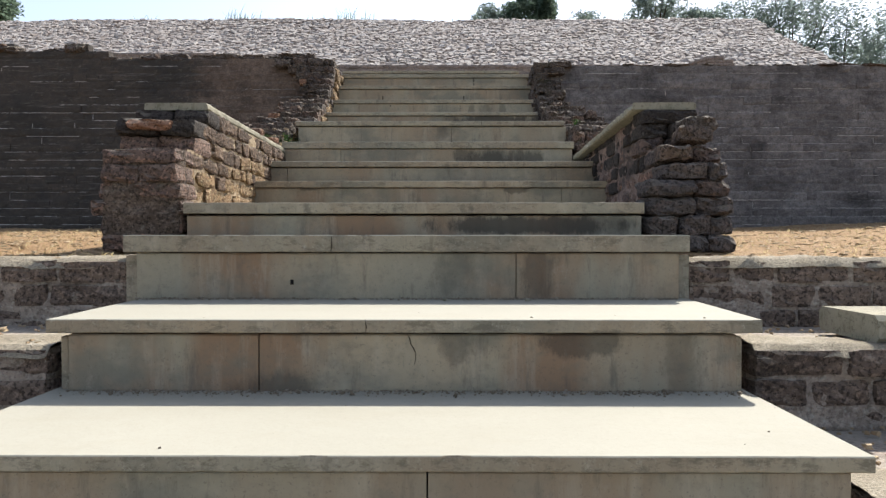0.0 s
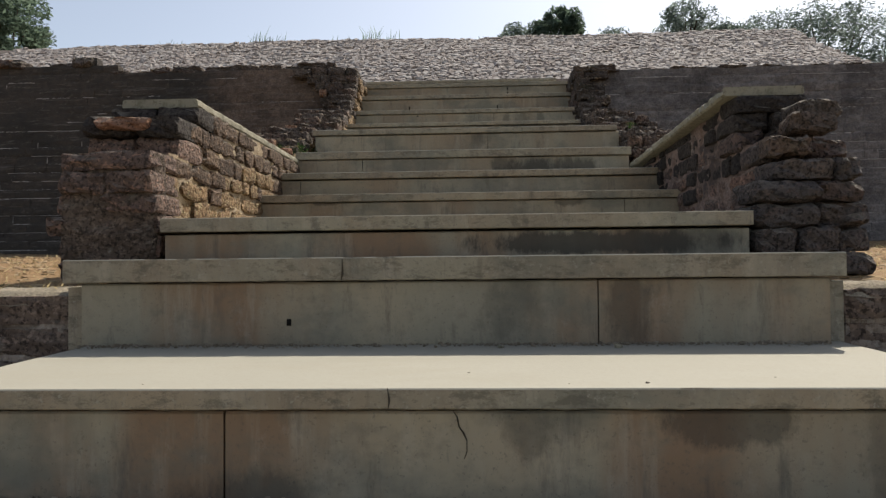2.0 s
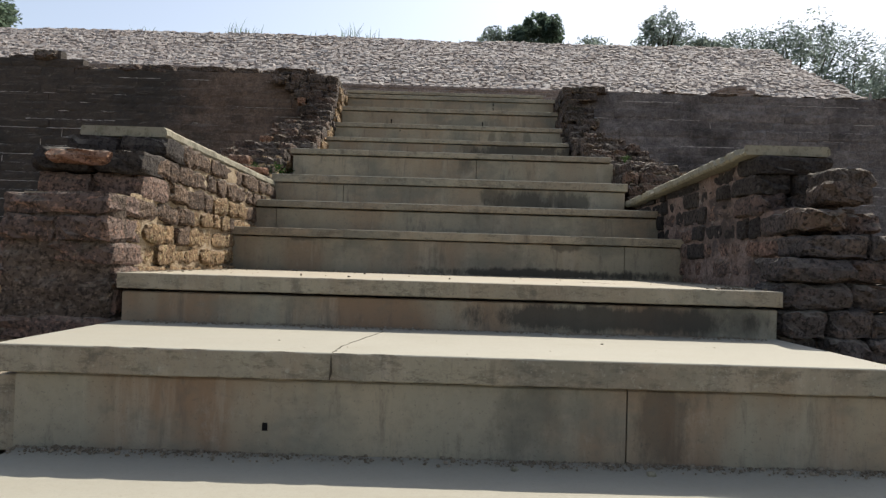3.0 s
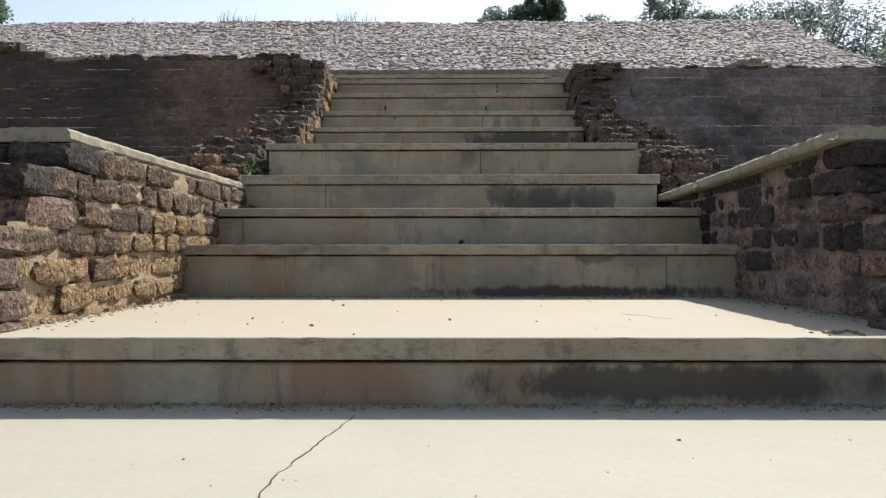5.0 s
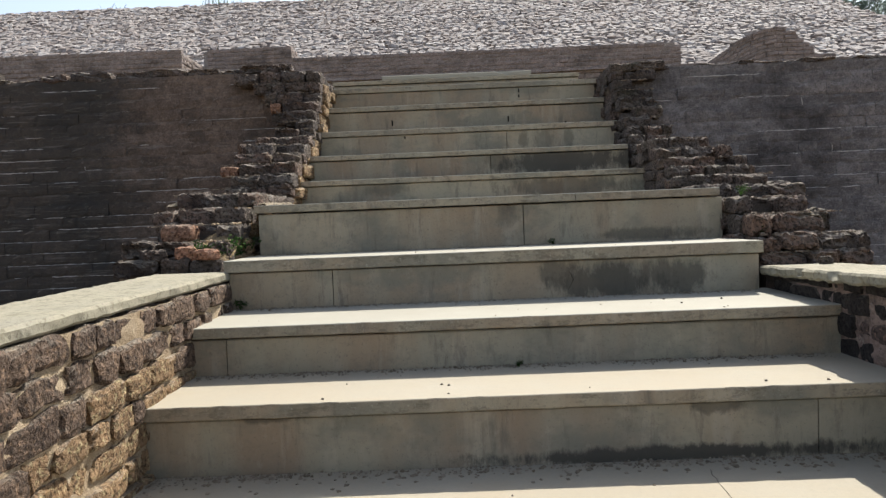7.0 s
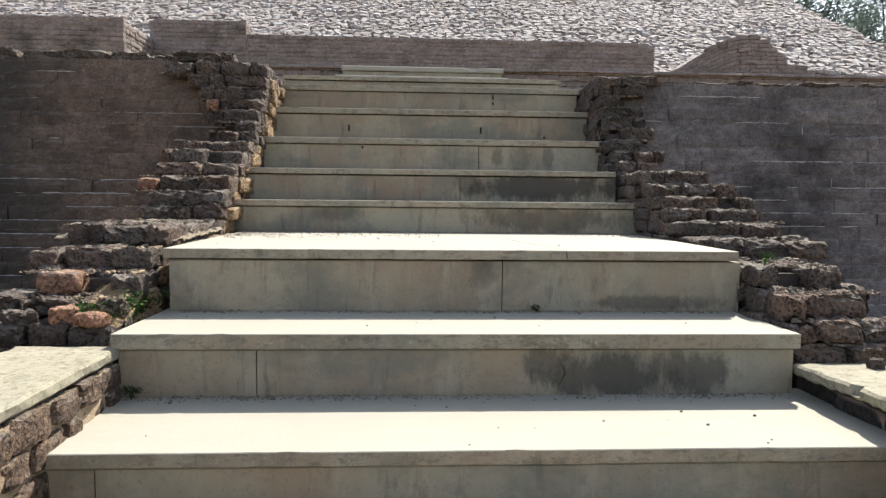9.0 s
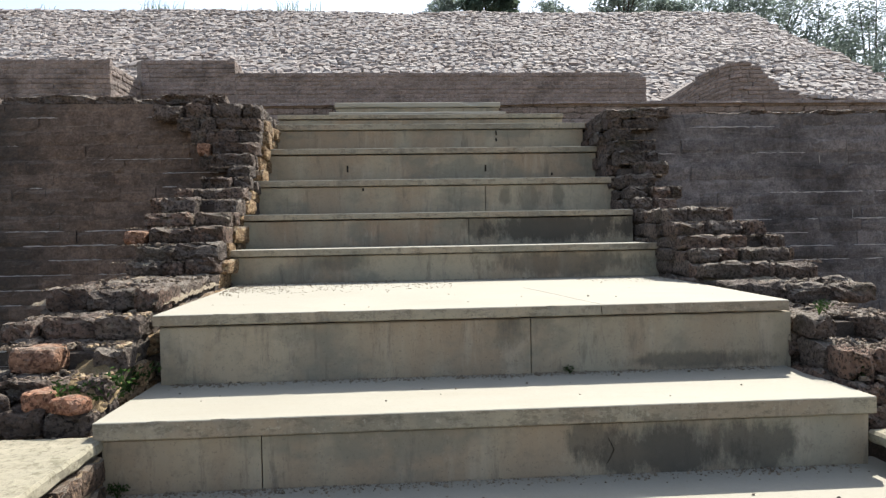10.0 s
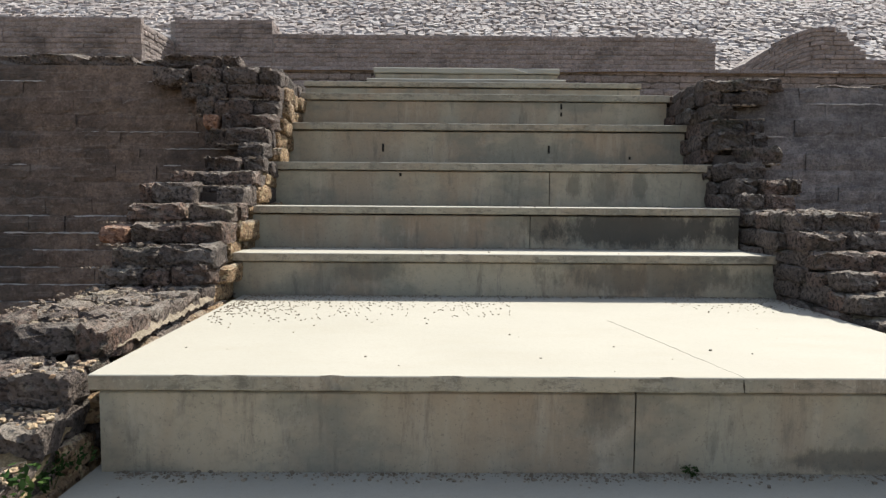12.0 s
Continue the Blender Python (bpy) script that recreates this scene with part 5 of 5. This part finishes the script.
def weed(x, y, z, size, seed):
    rnd = random.Random(seed)
    ob = thing("weed", "small green leafy weed growing from a joint", "plant", "weeds in the joints", (x, y, z))
    stems = [(0, 0, 0, size * rnd.uniform(0.7, 1.2), rnd.uniform(0.3, 1.2), rnd.uniform(0, 6.3), 0.004) for _k in range(9)]
    st = blades(stems, M_WEED, "stem", "", "")
    st.parent = ob
    del st["kind"]
    st["label"] = "thin green stems"
    tips = [(math.cos(t) * l * h * 0.6, math.sin(t) * l * h * 0.6, h * rnd.uniform(0.5, 0.95), size * 0.28) for _a, _b, _c, h, l, t, _w in stems]
    part("leaves", mesh_of("leaves", *leaf_cloud(tips, 16, size * 0.11, rnd, 1.0), M_WEED), ob)


weed(-1.44, 6.84, 2.10, 0.13, 1)
weed(-1.40, 6.98, 2.10, 0.11, 2)
weed(-1.52, 6.76, 2.10, 0.10, 3)
weed(1.42, 6.78, 2.10, 0.06, 4)
weed(1.44, 7.02, 2.34, 0.06, 5)
weed(0.38, 7.09, 2.105, 0.035, 6)
weed(0.05, 5.94, 1.655, 0.03, 7)
weed(-1.28, 6.52, 1.865, 0.05, 8)


# ---- single loose bricks and stones ----
BLOCKS_COPING = block_set("stone", M_COPING, count=3, power=5, wild=0.1)


def loose(name, blocks, x, y, z, sx, sy, sz, turn, label, tip=0):
    ob = new(name, blocks[int(abs(x * 7 + y * 3)) % len(blocks)])
    ob.matrix_basis = at_size(x, y, z + sz / 2, sx, sy, sz, turn, tip)
    return tagged(ob, label, "brick" if name == "loose_brick" else "stone", "loose bricks by the stairs")


loose("loose_brick", BLOCKS_RED, -1.62, 6.73, 2.115, 0.11, 0.09, 0.075, 20, "orange broken brick lying among the ruined courses")
loose("loose_brick", BLOCKS_RED, -1.49, 6.68, 2.115, 0.12, 0.09, 0.055, -15, "brown broken brick lying among the ruined courses")
loose("loose_brick", BLOCKS_FLANK, -1.78, 6.70, 2.115, 0.12, 0.10, 0.06, 35, "brown broken brick lying among the ruined courses")
loose("loose_stone", BLOCKS_FLANK, 1.62, 6.48, 1.985, 0.05, 0.05, 0.04, 10, "small pale stone on the parapet coping")
loose("loose_stone", BLOCKS_COPING, 0.52, 3.17, 0.922, 0.022, 0.018, 0.012, 10, "small pale stone lying against the riser")
loose("loose_stone", BLOCKS_COPING, 0.16, 3.18, 0.922, 0.018, 0.015, 0.011, 40, "small pale stone lying against the riser")
loose("loose_stone", BLOCKS_COPING, 0.84, 2.50, 0.630, 0.022, 0.02, 0.013, 10, "small pale stone lying against the riser")
loose("loose_stone", BLOCKS_COPING, -1.16, 2.51, 0.630, 0.035, 0.025, 0.014, 10, "small pale stone lying against the riser")
for k in range(16):
    rr = random.Random(k + 90)
    loose("loose_stone", BLOCKS_FLANK, -5.4 + 0.16 * k + rr.uniform(-0.05, 0.05), 10.5 + rr.uniform(0, 0.4), 3.66, rr.uniform(0.22, 0.4), rr.uniform(0.2, 0.3),
          rr.uniform(0.14, 0.30) * (1.0 if k < 13 else 0.7), 31 * k, "weathered stone in the heap on top of the brick wall")


# ---- trees beyond the mound ----
def limb(a, b, ra, rb, sides=7):
    a, b = Vector(a), Vector(b)
    d = (b - a).normalized()
    u = d.orthogonal().normalized()
    w = d.cross(u)
    verts, faces = [], []
    for p, r in ((a, ra), (a.lerp(b, 0.5) + u * ra * 0.5, (ra + rb) / 2), (b, rb)):
        verts += [tuple(p + (u * math.cos(t) + w * math.sin(t)) * r) for t in (2 * math.pi * k / sides for k in range(sides))]
    for o in (0, sides):
        faces += [(o + k, o + (k + 1) % sides, o + sides + (k + 1) % sides, o + sides + k) for k in range(sides)]
    return verts, faces


def tree(x, y, top, wide, high, material, label, seed, clumps=46, leaves=80, open_crown=1.0):
    """A tree with its crown of that width and height under its top; stands on the plain."""
    rnd = random.Random(seed)
    ob = thing("tree", label, "tree", "trees beyond the mound", (x, y, -0.34))
    mid = top + 0.34 - high / 2
    fork = mid - high * 0.35
    pieces = [limb((0, 0, -0.2), (rnd.uniform(-0.3, 0.3), 0, fork), 0.42, 0.26)]
    centres = []
    for _k in range(clumps):
        d = Vector((rnd.gauss(0, 1), rnd.gauss(0, 1), rnd.gauss(0, 1))).normalized() * rnd.uniform(0.25, 1.0) ** 0.5
        p = (d.x * wide / 2, d.y * wide / 2, mid + d.z * high / 2)
        centres.append((*p, wide * rnd.uniform(0.09, 0.19)))
        if _k % 5 == 0:
            pieces.append(limb((0, 0, fork - 0.3), p, 0.13, 0.03, 5))
    part("trunk", mesh_of("trunk", *join(pieces), M_BARK, smooth=True), ob, "grey-brown trunk with limbs")
    part("crown", mesh_of("crown", *leaf_cloud(centres, int(leaves * 1.9), 0.17, rnd, open_crown), material), ob, "ragged crown of small leaves")


tree(6.5, 52, 20.4, 3.7, 4.6, M_LEAF, "dense dark green round tree standing beyond the mound", 1, 70, 110)
tree(3.2, 52, 18.9, 2.8, 3.2, M_LEAF_HAZED, "small green tree beyond the mound, leaves paled for haze", 2, 30, 60, 1.4)
tree(15.9, 52, 21.0, 3.6, 5.6, M_LEAF_HAZED, "open-crowned green tree beyond the mound, leaves greyed for haze", 3, 44, 70, 1.3)
tree(11.5, 54, 19.4, 3.4, 3.0, M_LEAF_HAZED, "small green tree beyond the mound, leaves paled for haze", 4, 24, 50, 1.4)
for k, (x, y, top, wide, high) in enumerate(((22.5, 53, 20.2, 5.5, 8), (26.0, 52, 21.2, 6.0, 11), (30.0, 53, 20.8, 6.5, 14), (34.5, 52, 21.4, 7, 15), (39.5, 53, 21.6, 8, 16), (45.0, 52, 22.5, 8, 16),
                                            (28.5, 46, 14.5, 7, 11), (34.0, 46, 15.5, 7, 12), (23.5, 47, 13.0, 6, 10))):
    tree(x, y, top, wide, high, M_LEAF_HAZED, "green tree in the wood beyond the mound, leaves greyed for haze", 10 + k, 80, 70, 1.3)
tree(19.3, 54, 19.6, 4.0, 4.5, M_LEAF_HAZED, "green tree in the wood beyond the mound, leaves greyed for haze", 40, 44, 90, 1.2)
tree(-32.6, 47, 21.0, 6.5, 8, M_LEAF, "dark green leafy tree standing beyond the mound", 30, 70, 110)
